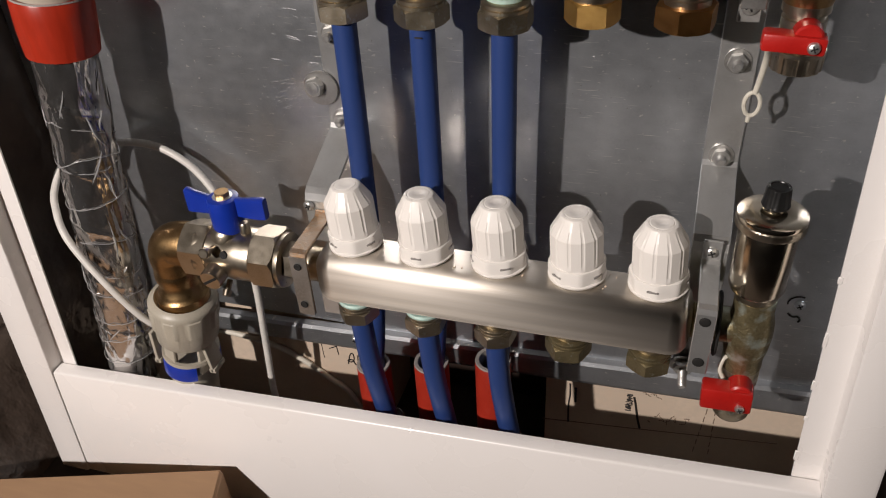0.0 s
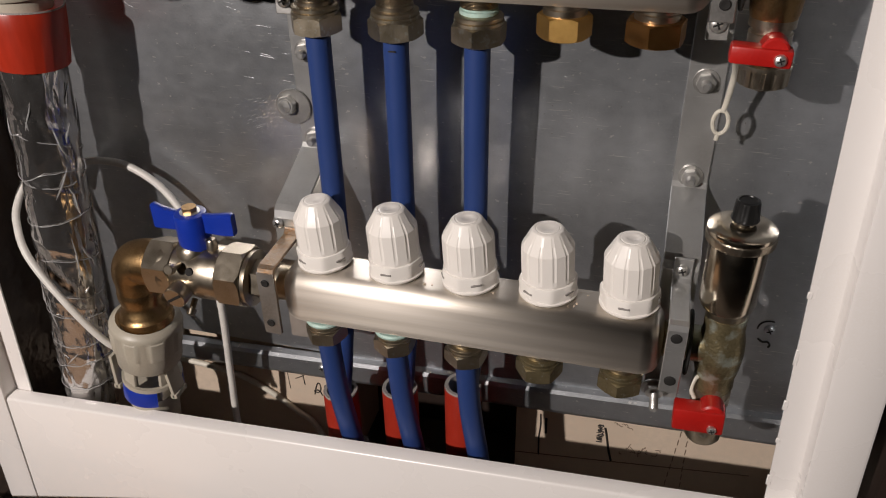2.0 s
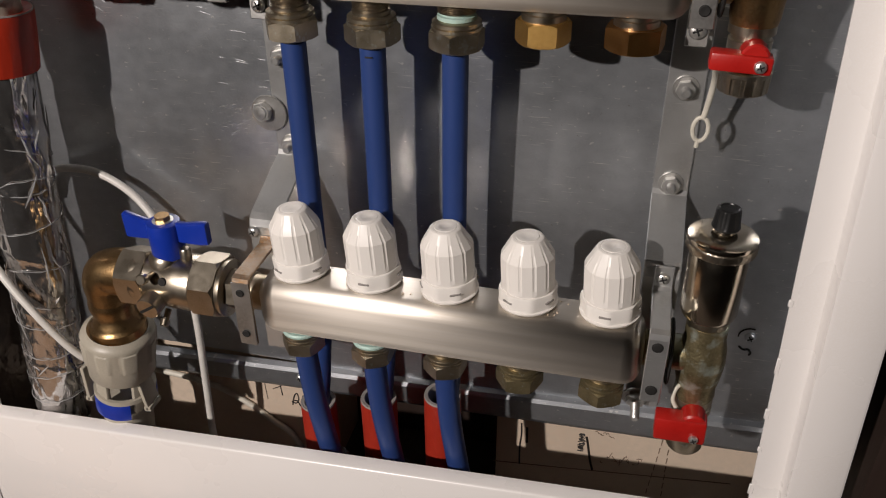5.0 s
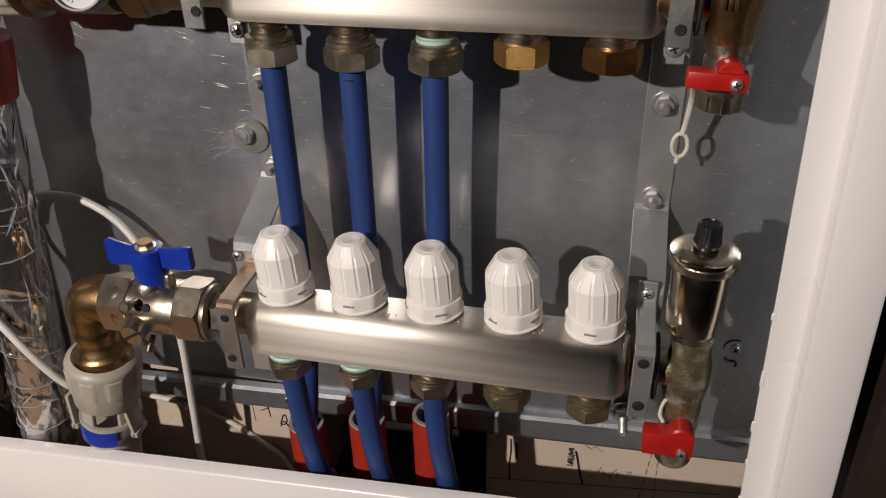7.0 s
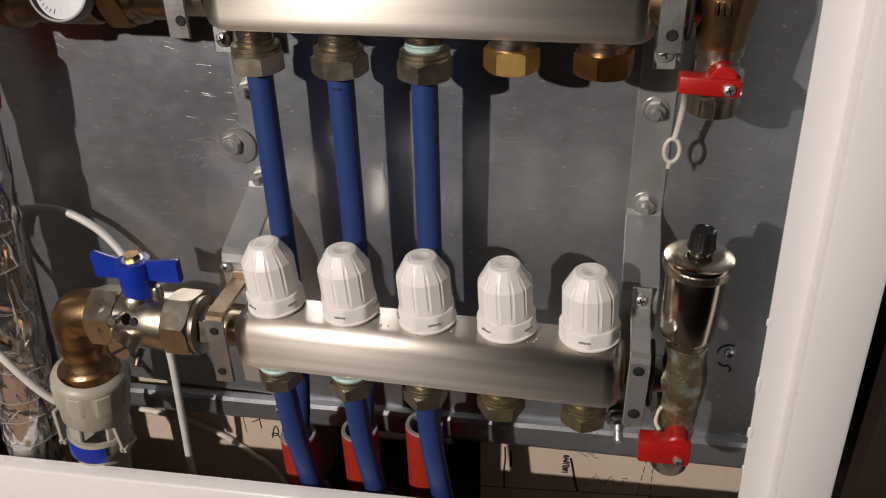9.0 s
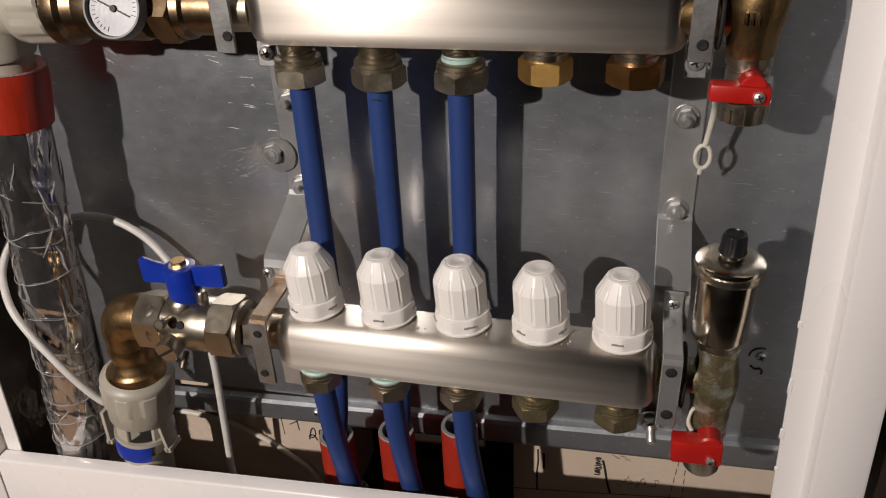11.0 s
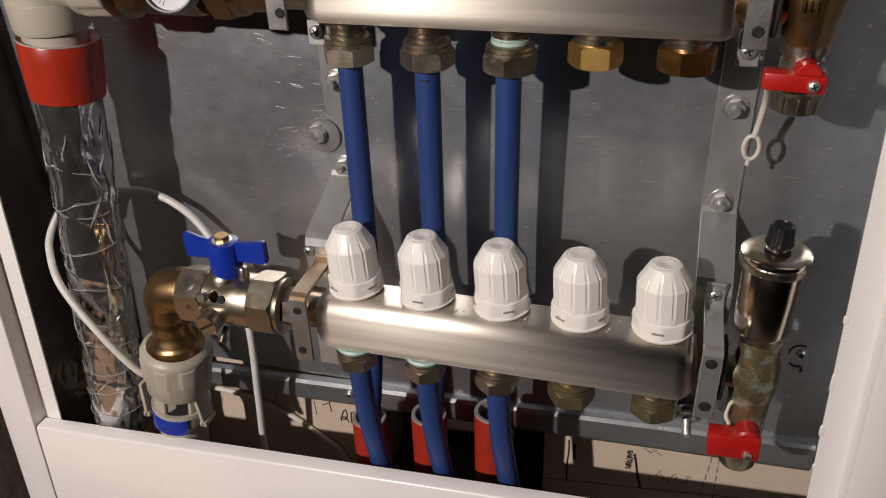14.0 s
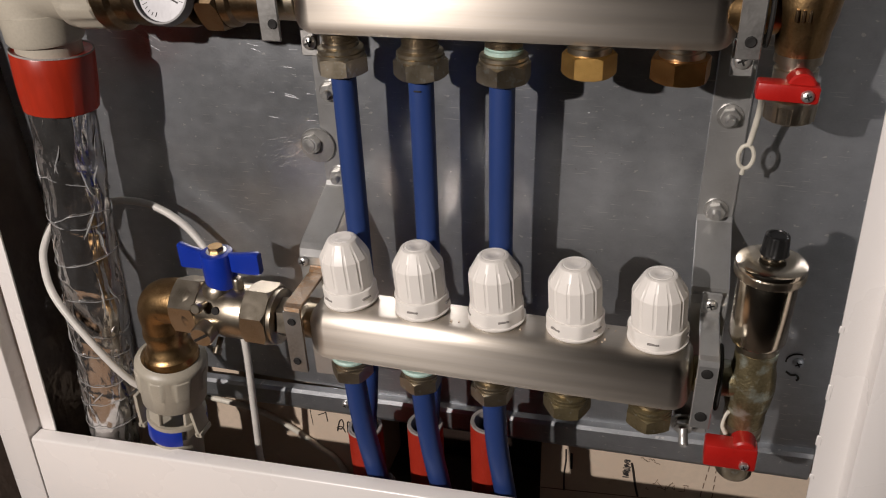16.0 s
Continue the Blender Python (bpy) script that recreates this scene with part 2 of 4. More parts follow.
def box(lo, hi, bevel=0.0, seg=2, bm=None, turn=None):
    own = bmesh.new()
    bmesh.ops.create_cube(own, size=1.0)
    lo, hi = Vector(lo), Vector(hi)
    for v in own.verts:
        v.co = Vector([(lo[i] + hi[i]) / 2 + v.co[i] * (hi[i] - lo[i]) for i in range(3)])
    if bevel:
        bmesh.ops.bevel(own, geom=own.edges[:], offset=bevel, segments=seg, affect="EDGES", profile=0.5)
    if turn is not None:
        bmesh.ops.transform(own, matrix=turn, verts=own.verts)
    if bm is None:
        return own
    join(bm, own)
    return bm


def join(bm, other):
    me = bpy.data.meshes.new("scratch")
    other.to_mesh(me)
    other.free()
    bm.from_mesh(me)
    bpy.data.meshes.remove(me)
    return bm


def sweep(section, a, b, bm=None):
    """A closed section (pairs in the two axes across) drawn from place a to b; section is a function of 0/1 giving world points."""
    bm = bm or bmesh.new()
    r0, r1 = [bm.verts.new(p) for p in section(a)], [bm.verts.new(p) for p in section(b)]
    n = len(r0)
    for i in range(n):
        bm.faces.new((r0[i], r0[(i + 1) % n], r1[(i + 1) % n], r1[i]))
    bm.faces.new(r0[::-1])
    bm.faces.new(r1)
    return bm


def band(points, x0, x1, thick, bevel=0.0006):
    """A flat metal strip, x0..x1 wide, bent along (y, z) points."""
    bm = bmesh.new()
    pts = [Vector((0, y, z)) for y, z in points]
    outer, inner = [], []
    for i, p in enumerate(pts):
        d0 = (p - pts[i - 1]).normalized() if i else (pts[1] - p).normalized()
        d1 = (pts[i + 1] - p).normalized() if i < len(pts) - 1 else d0
        n0, n1 = Vector((0, -d0.z, d0.y)), Vector((0, -d1.z, d1.y))
        n = (n0 + n1).normalized()
        k = thick / 2 / max(0.35, n.dot(n0))
        outer.append(p + n * k), inner.append(p - n * k)
    loop = outer + inner[::-1]
    r0 = [bm.verts.new((x0, p.y, p.z)) for p in loop]
    r1 = [bm.verts.new((x1, p.y, p.z)) for p in loop]
    n = len(loop)
    for i in range(n):
        bm.faces.new((r0[i], r0[(i + 1) % n], r1[(i + 1) % n], r1[i]))
    h = len(outer)
    for r, flip in ((r0, 1), (r1, 0)):
        for i in range(h - 1):
            f = (r[i], r[i + 1], r[n - 2 - i], r[n - 1 - i])
            bm.faces.new(f[::-1] if flip else f)
    bmesh.ops.recalc_face_normals(bm, faces=bm.faces)
    if bevel:
        es = [e for e in bm.edges if len(e.link_faces) == 2 and e.calc_face_angle(0) > radians(60)]
        bmesh.ops.bevel(bm, geom=es, offset=bevel, segments=1, affect="EDGES")
    return bm


def arc(cx, cy, r, a0, a1, n=8):
    return [(cx + r * math.cos(radians(a0 + (a1 - a0) * i / n)), cy + r * math.sin(radians(a0 + (a1 - a0) * i / n))) for i in range(n + 1)]


def round_rect(y0, y1, z0, z1, r, n=6):
    return arc(y1 - r, z1 - r, r, 0, 90, n) + arc(y0 + r, z1 - r, r, 90, 180, n) + arc(y0 + r, z0 + r, r, 180, 270, n) + arc(y1 - r, z0 + r, r, 270, 360, n)


# ---- the room ----
FLOOR = -0.02
structure("floor", box((-1.8, -2.6, FLOOR - 0.1), (1.8, 0.3, FLOOR)), SCREED, "dark dusty brown screed floor", "floor")
structure("wall_north", box((-0.345, 0.012, 0.1442), (0.3674, 0.2, 0.80)), PLASTER, "beige plastered wall behind the cabinet", "wall")
structure("wall_north_foot_left", box((-0.345, 0.012, FLOOR), (-0.050, 0.2, 0.144)), PLASTER, "beige plastered wall foot with marker strokes", "wall")
structure("wall_north_foot_right", box((0.1205, 0.012, FLOOR), (0.3674, 0.2, 0.144)), PLASTER, "beige plastered wall foot with marker strokes and pencil lines", "wall")
# Added recess: its depth and near-black back stand in for the pipes' shade.
structure("shade_recess", box((-0.0498, 0.11, FLOOR), (0.1203, 0.2, 0.144)), DARKWALL, "near-black back of a recess added for the deep shade behind the pipes", "wall")
structure("wall_north_left", box((-1.8, 0.012, FLOOR), (-0.345, 0.2, 2.5)), BROWNWALL, "rough dark brown wall beside the cabinet", "wall")
structure("wall_north_right", box((0.3676, -0.110, FLOOR), (1.8, 0.2, 2.5)), DARKWALL, "smooth dark brown wall standing proud beside the cabinet", "wall")
structure("wall_north_top", box((-0.345, 0.012, 0.80), (0.3674, 0.2, 2.5)), BROWNWALL, "rough dark brown wall above the cabinet", "wall")
structure("wall_south", box((-1.8, -2.7, FLOOR), (1.8, -2.6, 2.5)), ROOMWALL, "plain brown plastered room wall", "wall")
structure("wall_west", box((-1.9, -2.6, FLOOR), (-1.8, 0.2, 2.5)), ROOMWALL, "plain brown plastered room wall", "wall")
structure("wall_east", box((1.8, -2.6, FLOOR), (1.9, 0.2, 2.5)), ROOMWALL, "plain brown plastered room wall", "wall")
structure("ceiling", box((-1.9, -2.7, 2.5), (1.9, 0.2, 2.6)), ROOMWALL, "plain brown room ceiling", "ceiling")

# ---- cabinet: zinc back panel and white frame ----
cabinet = thing("manifold_cabinet", (0, 0, FLOOR), "white steel manifold cabinet frame with bare galvanised back panel", "cabinet")
bm = box((-0.3200, 0.0, 0.152), (0.333, 0.0014, 0.78))
panel = part("back_panel", bm, GALV, cabinet, "scratched grey galvanised back panel")
SCUFF = mat("bright_scuffed_zinc", (0.46, 0.46, 0.46), 0.45, 0.6, (0.36, 0.36, 0.36), 200, 0.5, 900, 0.1)
dice = random.Random(41)
marks = bmesh.new()
for k in range(143):
    if k < 40:
        cx, cz, ln, an = dice.gauss(-0.083, 0.010), dice.gauss(0.379, 0.007), dice.uniform(0.001, 0.006), dice.uniform(0.1, 0.6)
    elif k < 68:
        cx, cz, ln, an = dice.gauss(-0.062, 0.014), dice.uniform(0.405, 0.475), dice.uniform(0.002, 0.011), dice.gauss(-0.08, 0.10)
    elif k < 72:
        cx, cz, ln, an = dice.uniform(-0.185, -0.155), dice.uniform(0.455, 0.472), dice.uniform(0.012, 0.026), dice.gauss(-0.50, 0.05)
    else:
        cx, cz, ln, an = dice.uniform(-0.22, 0.30), dice.uniform(0.25, 0.46), dice.uniform(0.0006, 0.0022), dice.uniform(0, 3)
    w = dice.uniform(0.00005, 0.00015) if k < 72 else dice.uniform(0.0002, 0.0005)
    ux, uz = math.cos(an), math.sin(an)
    ring = [(-ln / 2, 0), (0, -w), (ln / 2, 0), (0, w)]
    low = [marks.verts.new((cx + a * ux - b * uz, -0.0001, cz + a * uz + b * ux)) for a, b in ring]
    top = [marks.verts.new((cx + a * ux - b * uz, -0.00035, cz + a * uz + b * ux)) for a, b in ring]
    marks.faces.new(top)
    for i in range(4):
        marks.faces.new((low[i], low[(i + 1) % 4], top[(i + 1) % 4], top[i]))
bmesh.ops.recalc_face_normals(marks, faces=marks.faces)
tagged(part("scratch_marks", marks, SCUFF, panel), "bright scratches and specks on galvanised sheet", kind="stuff")


def shear(bm, k):
    for v in bm.verts:
        v.co.z += k * v.co.x
    return bm


bm = band([(0.0007, 0.152), (-0.004, 0.150), (-0.0055, 0.147), (-0.0055, 0.132), (-0.003, 0.1275)], -0.3195, 0.3300, 0.0014, 0)
for v in bm.verts:
    if v.co.z < 0.140:
        v.co.z -= 0.010 * (v.co.x + 0.1)
part("panel_lip", shear(bm, 0.045), GALV, cabinet, "", 12)
bm = band([(0.0007, 0.150), (-0.004, 0.148), (-0.0065, 0.130)], 0.3312, 0.3342, 0.0014, 0)
part("panel_tab", shear(bm, 0.045), GALV, cabinet, "", 12)

BAR_Y = -0.112


def bar_z(x):
    return 0.1406 + 0.0580 * (x + 0.303)


def rail_section(x):
    zt, d, foot = bar_z(x), 0.0132, 0.003
    out = [(0, foot), (0, zt - 0.002), (0.0008, zt - 0.0006), (0.002, zt), (d - 0.0008, zt), (d, zt - 0.001), (d, zt - 0.02),
           (d - 0.0012, zt - 0.02), (d - 0.0012, zt - 0.0014), (0.002, zt - 0.0014), (0.0013, zt - 0.002), (0.0013, foot)]
    return [Vector((x, BAR_Y + y, z)) for y, z in out]


rail = sweep(rail_section, -0.3015, 0.3270)
for v in rail.verts:
    v.co.x += 0.0868 * (v.co.z - 0.1400) if v.co.x < 0 else -0.0436 * (v.co.z - 0.1700)
part("bottom_rail", rail, PAINT, cabinet, "white painted bottom rail")


def post(name, xs, sections):
    """An upright frame post: (x, y) outline at foot and head, thin folded sheet."""
    bm = bmesh.new()
    rows = []
    for z, shift in sections:
        rows.append([bm.verts.new((x + shift, y, z)) for x, y in xs])
    n = len(xs)
    for r0, r1 in zip(rows, rows[1:]):
        for i in range(n):
            bm.faces.new((r0[i], r0[(i + 1) % n], r1[(i + 1) % n], r1[i]))
    bm.faces.new(rows[0]), bm.faces.new(rows[-1])
    return part(name, bm, PAINT, cabinet, "white painted frame post")


def folded(front0, front1, lip1, y0, y1, t, s):
    """Front face front0..front1, a return to y1, and a lip on to lip1; s: +1 when the lip runs to +x."""
    k = 0.0025
    return [(front0, y0 + 0.03), (front0, y0 + k), (front0 + s * k * 0.3, y0 + k * 0.3), (front0 + s * k, y0), (front1 - s * k, y0), (front1 - s * k * 0.3, y0 + k * 0.3), (front1, y0 + k),
            (front1, y1 - k), (front1 + s * k * 0.3, y1 - k * 0.3), (front1 + s * k, y1), (lip1, y1), (lip1, y1 + t), (front1 - s * t + s * k, y1 + t),
            (front1 - s * t, y1 + t - k), (front1 - s * t, y0 + t), (front0 + s * t, y0 + t), (front0 + s * t, y0 + 0.03)]


post("left_post", folded(-0.335, -0.3030, -0.2870, BAR_Y - 0.0006, -0.098, 0.0013, 1), [(0.0, -0.0120), (0.78, 0.0540)])
post("right_post", folded(0.3585, 0.3265, 0.3085, BAR_Y - 0.0006, -0.098, 0.0013, -1), [(0.0, 0.0080), (0.78, -0.0260)])
for z, w, h in ((0.232, 0.0008, 0.004), (0.262, 0.0011, 0.008), (0.300, 0.0006, 0.012), (0.345, 0.0009, 0.005), (0.196, 0.0012, 0.009)):
    x = 0.3085 + 0.0080 - 0.0436 * z
    part("paint_chip", box((x - w, -0.0984, z - h / 2), (x + 0.002, -0.0968, z + h / 2), 0.0005, 1), PAINT, cabinet)
part("left_side", box((-0.3215, -0.082, 0.03), (-0.3203, 0.012, 0.78)), FILM, cabinet, "side covered with dark crinkled film")
part("right_side", box((0.3335, -0.080, 0.17), (0.3347, 0.0, 0.78)), GALV, cabinet)

# ---- manifolds ----


def manifold_bar(name, x0, x1, y0, y1, z0, z1, parent):
    bm = bmesh.new()
    sec = round_rect(y0, y1, z0, z1, 0.010, 7)
    cy, cz = (y0 + y1) / 2, (z0 + z1) / 2
    rows = []
    steps = [(0.0, 0.5), (0.0012, 0.72), (0.004, 0.88), (0.008, 0.97), (0.013, 1.0)]
    for d, k in steps + [((x1 - x0) - d, k) for d, k in steps[::-1]]:
        rows.append([bm.verts.new((x0 + d, cy + (y - cy) * k, cz + (z - cz) * k)) for y, z in sec])
    n = len(sec)
    for a, b in zip(rows, rows[1:]):
        for i in range(n):
            bm.faces.new((a[i], a[(i + 1) % n], b[(i + 1) % n], b[i]))
    bm.faces.new(rows[0]), bm.faces.new(rows[-1])
    return part(name, bm, STEEL, parent, "brushed stainless steel bar", 60)


def cap_mesh(at):
    """The ribbed tapering body of a protective cap."""
    def rib(a, h):
        flat = math.pi / 12
        d = ((a + 0.13) % (2 * flat)) - flat
        k = math.cos(flat) / math.cos(d) * 1.012 if h > 0.0141 else 1.0
        if 0.0145 < h < 0.0425 and abs(d) > flat * 0.80:
            k -= 0.036
        return k if h < 0.0467 else 1.0
    prof = [(0.0168, 0.012), (0.0173, 0.0148), (0.0173, 0.018), (0.0173, 0.030), (0.0172, 0.0362), (0.0169, 0.0370), (0.0138, 0.0424), (0.0107, 0.0477), (0.0100, 0.0486), (0.0092, 0.0490)]
    return lathe([(0.985 * q, 0.965 * h) for q, h in prof], at, seg=120, shape=rib)


def protective_cap(x, y, z, spin, parent):
    at = (x, y, z)
    lean = Matrix.Translation((x, y, z + 0.03)) @ Matrix.Rotation(-0.055, 4, "Y") @ Matrix.Translation((-x, -y, -z - 0.03))

    def leaning(bm):
        bm.transform(lean)
        return bm
    c = part("protective_cap", leaning(cap_mesh(at)), CAPW, parent, "white ribbed plastic valve cap", 12)

    def flats(a, h):
        d = (a % (math.pi / 4)) - math.pi / 8
        return 1.0 if h < 0.0022 else min(1.0, 0.975 * math.cos(math.pi / 8) / math.cos(d) + 0.045)
    ring = lathe([(0.0174, 0), (0.0182, 0.0008), (0.0184, 0.002), (0.0179, 0.0026), (0.0182, 0.0112), (0.0178, 0.0128), (0.0160, 0.0134)], at, seg=64, shape=flats, spin=spin)
    ring.transform(Matrix.Translation(at) @ Matrix.Diagonal((1.03, 1.03, 0.965, 1)) @ Matrix.Translation(-Vector(at)))
    part("base_ring", leaning(ring), CAPW, c)
    part("top_disc", leaning(lathe([(0.0086, 0.0466), (0.0086, 0.0474), (0.0079, 0.0475), (0.0075, 0.0470), (0.0070, 0.0476), (0.0040, 0.0478), (0.0034, 0.0475), (0.0001, 0.0475)], at, seg=32)), CAPW, c)
    for k in range(4):
        a = spin + k * math.pi / 2 - 0.9
        m = Matrix.Translation((x + 0.0184 * math.cos(a), y + 0.0184 * math.sin(a), z + 0.0075)) @ Matrix.Rotation(a, 4, "Z")
        part("slot", leaning(box((-0.0006, -0.0036, -0.0007), (0.0005, 0.0036, 0.0007), 0.0003, 1, turn=m)), SLOT, c)
    return c


LY, LZ = -0.0865, 0.290
lower = thing("lower_manifold", (0.1, LY, 0.27), "brushed stainless steel manifold bar with five white valve caps", "manifold")
manifold_bar("bar", -0.0265, 0.2275, LY - 0.0195, LY + 0.0195, 0.2695, 0.3110, lower)
for i in range(5):
    protective_cap(-0.0024 + 0.0513 * i, -0.0815, 0.3112, 0.35 + 0.5 * i, lower)


def compression(x, y, top, parent, seal, nut_mat=NICKEL_DULL, spin=0.2, k=1.0, drop=0.0):
    """A threaded nipple, a seal ring and a union nut that hang under a bar; k scales the set."""
    def sized(profile):
        return [(r * k, h * k) for r, h in profile]
    if drop:
        turns = [(q, -0.0008 * i) for i in range(int(drop / 0.0008) + 3) for q in (0.0112, 0.0106)]
        part("thread", lathe([(q, h - 0.0004 * (j % 2)) for j, (q, h) in enumerate(turns)], (x, y, top), seg=28), NICKEL, parent)
        top -= drop
    at = (x, y, top)
    part("nipple", lathe(sized([(0.0105, 0), (0.0105, -0.0025), (0.0122, -0.0030), (0.0122, -0.0052), (0.0112, -0.0058), (0.0115, -0.010)]), at, seg=28), seal, parent)
    if seal == GREEN and not drop:
        part("seal_ring", lathe(sized([(0.0110, -0.0012), (0.0155, -0.0016), (0.0166, -0.0030), (0.0164, -0.0046), (0.0150, -0.0056)]), at, seg=32), GREEN, parent, "turquoise sealing ring")
    part("collar", lathe(sized([(0.0142, -0.0058), (0.0154, -0.0066), (0.0154, -0.0086), (0.0146, -0.0090), (0.0158, -0.0096), (0.0158, -0.0115), (0.0150, -0.0120)]), at, seg=36), nut_mat, parent)
    part("compression_nut", hexnut(0.0180 * k, 0.0118 * k, (x, y, top - 0.0235 * k), spin=spin, chamfer=0.0012 * k), nut_mat, parent, "worn nickel compression nut")
    part("nut_mouth", lathe(sized([(0.0150, 0.001), (0.0135, -0.0010), (0.0088, -0.0014)]), (x, y, top - 0.0235 * k), seg=32), nut_mat, parent)


for i, (seal, sp) in enumerate(((GREEN, 0.15), (GREEN, 0.5), (NICKEL_DULL, 0.35))):
    compression(0.05 * i - 0.003 + 0.0015 * i, -0.0885, 0.2702, lower, seal, NICKEL_DULL, sp, 0.84)


def blank(x, y, top, parent, m, spin, r=0.0172, drop=0.0072, h=0.0132):
    part("stub", lathe([(0.0115, 0), (0.0115, -drop * 0.4), (0.0125, -drop * 0.5), (0.0125, -drop - 0.004)], (x, y, top), seg=28), NICKEL, parent)
    rim = lathe([(r * 0.80, h - 0.001), (r * 0.86, h), (r * 0.74, h + 0.0003), (r * 0.74, h - 0.003)], (x, y, top - drop - h), seg=32)
    part("cap_rim", rim, m, parent)
    part("blanking_cap", hexnut(r, h, (x, y, top - drop - h), spin=spin, chamfer=0.0012), m, parent)


for i, sp in ((3, 0.1), (4, 0.45)):
    compression(0.05 * i + 0.001 + 0.004 * (i - 3), -0.0885, 0.2702, lower, NICKEL_DULL, CAPNUT, sp, 0.88)

UY = -0.0515
upper = thing("upper_manifold", (0.1, UY, 0.49), "brushed stainless steel manifold bar with nuts underneath", "manifold")
manifold_bar("bar", -0.026, 0.226, UY - 0.0195, UY + 0.0195, 0.4880, 0.5300, upper)
for i, (seal, sp) in enumerate(((NICKEL, 0.0), (NICKEL, 0.25), (GREEN, 0.5))):
    compression(-0.004 + 0.0515 * i, UY + 0.002, 0.4890, upper, seal, NICKEL_DULL, sp, 0.94, 0.0055)
blank(0.1490, UY, 0.4890, upper, BRASS_RAW, 0.10, 0.0157)
blank(0.1995, UY, 0.4890, upper, COPPER, 0.35)

# ---- blue heating pipes ----
for i in range(3):
    x = -0.0045 + 0.0512 * i
    p = thing("heating_pipe", (x, UY, FLOOR), "straight blue plastic heating pipe behind the lower manifold", "pipe", "blue heating pipes")
    part("pipe", tube([(x, UY + 0.003, 0.458), (x - 0.001, UY + 0.004, 0.35), (x - 0.0010, UY + 0.002, 0.26), (x - 0.0040, UY - 0.004, 0.20), (x - 0.0070, UY - 0.007, 0.15), (x - 0.0070, UY - 0.007, FLOOR)], 0.0080, 24), PEX, p)
    q = thing("heating_pipe", (x, LY, FLOOR), "short blue plastic heating pipe under the lower manifold", "pipe", "blue heating pipes")
    xl = 0.05 * i - 0.003 + 0.0015 * i
    part("pipe", tube([(xl, -0.0885, 0.2540), (xl + 0.003, -0.0875, 0.20), (xl + 0.010, -0.085, 0.14), (xl + 0.016, -0.082, 0.08), (xl + 0.018, -0.08, FLOOR)], 0.0080, 24), PEX, q)
    if i == 1:
        part("print_mark", box((x - 0.0025, UY - 0.0056, 0.4530), (x + 0.0025, UY - 0.0046, 0.4540), 0.0003, 1), INK, p)
    s = thing("insulation_sleeve", (x, UY, FLOOR), "red foam insulation sleeve open at the top", "insulation", "red insulation sleeves")
    top = (0.168, 0.182, 0.196)[i]
    x -= 0.0080
    lean = tube([(x, UY - 0.007, FLOOR), (x, UY - 0.007, top)], lambda t: 0.0141, 28, caps=False, steps=4)
    part("skin", lean, REDFOAM, s)
    part("foam", lathe([(0.0140, 0), (0.0136, 0.0014), (0.0110, 0.0011), (0.0106, -0.0005), (0.0104, -0.05), (0.0139, -0.05), (0.0140, 0)], (x, UY - 0.007, top), seg=28), FOAM, s, "grey foam core")
    q2 = thing("black_conduit", (xl, -0.082, FLOOR), "black corrugated conduit round the pipe foot", "conduit", "black conduits")
    rings = []
    for k in range(32):
        rings += [(0.0128, 0.005 * k), (0.0128, 0.005 * k + 0.0022), (0.0112, 0.005 * k + 0.0030), (0.0112, 0.005 * k + 0.0044)]
    part("hose", lathe(rings, (xl + 0.0195, -0.0785, FLOOR), (-0.055, -0.045, 1), 24), BLACK, q2)

# ---- mounting brackets ----


def bolt(x, y, z, parent, name="bolt", r=0.0062, washer=0.0, thread=0.006, axis=(0, -1, 0), spin=0.2):
    """A hexagon nut with a threaded end, on a washer where there is one."""
    ax = Vector(axis).normalized()
    o = Vector((x, y, z))
    b = part(name, hexnut(r, 0.0048, o + ax * 0.001, axis, spin, chamfer=0.0010), BOLT, parent)
    if washer:
        part("washer", lathe([(washer, 0), (washer, 0.0012), (r * 0.9, 0.0013)], o, axis, 32), ZINC, b)
    if thread:
        prof = []
        n = int(thread / 0.0008)
        for i in range(n + 1):
            h = 0.004 + thread * i / n
            prof += [(0.0031, h), (0.0027, h + 0.0004)]
        part("thread", lathe(prof + [(0.0022, 0.0052 + thread)], o, axis, 18), BOLT, b)
    return b


def screw(x, y, z, parent, r=0.0042, axis=(0, -1, 0.1), spin=0.4, m=BOLT):
    """A pan head screw with a crossed recess."""
    s = part("screw", lathe([(r, 0), (r, 0.0008), (r * 0.8, 0.0020), (r * 0.4, 0.0025), (0.0003, 0.0026)], (x, y, z), axis, 24), m, parent)
    ax = axis_matrix((x, y, z), axis, spin)
    cross = box((-r * 0.55, -r * 0.11, 0.0018), (r * 0.55, r * 0.11, 0.0029), turn=ax)
    box((-r * 0.11, -r * 0.55, 0.0018), (r * 0.11, r * 0.55, 0.0029), bm=cross, turn=ax)
    part("recess", cross, RUBBER, s)
    return s


def hole_plug(x, y, z, parent, r=0.0028, axis=(0, -1, 0)):
    part("screw_end", lathe([(r, 0), (r, 0.0006), (r * 0.8, 0.0010), (0.0003, 0.0007)], (x, y, z), axis, 18), RUBBER, parent)


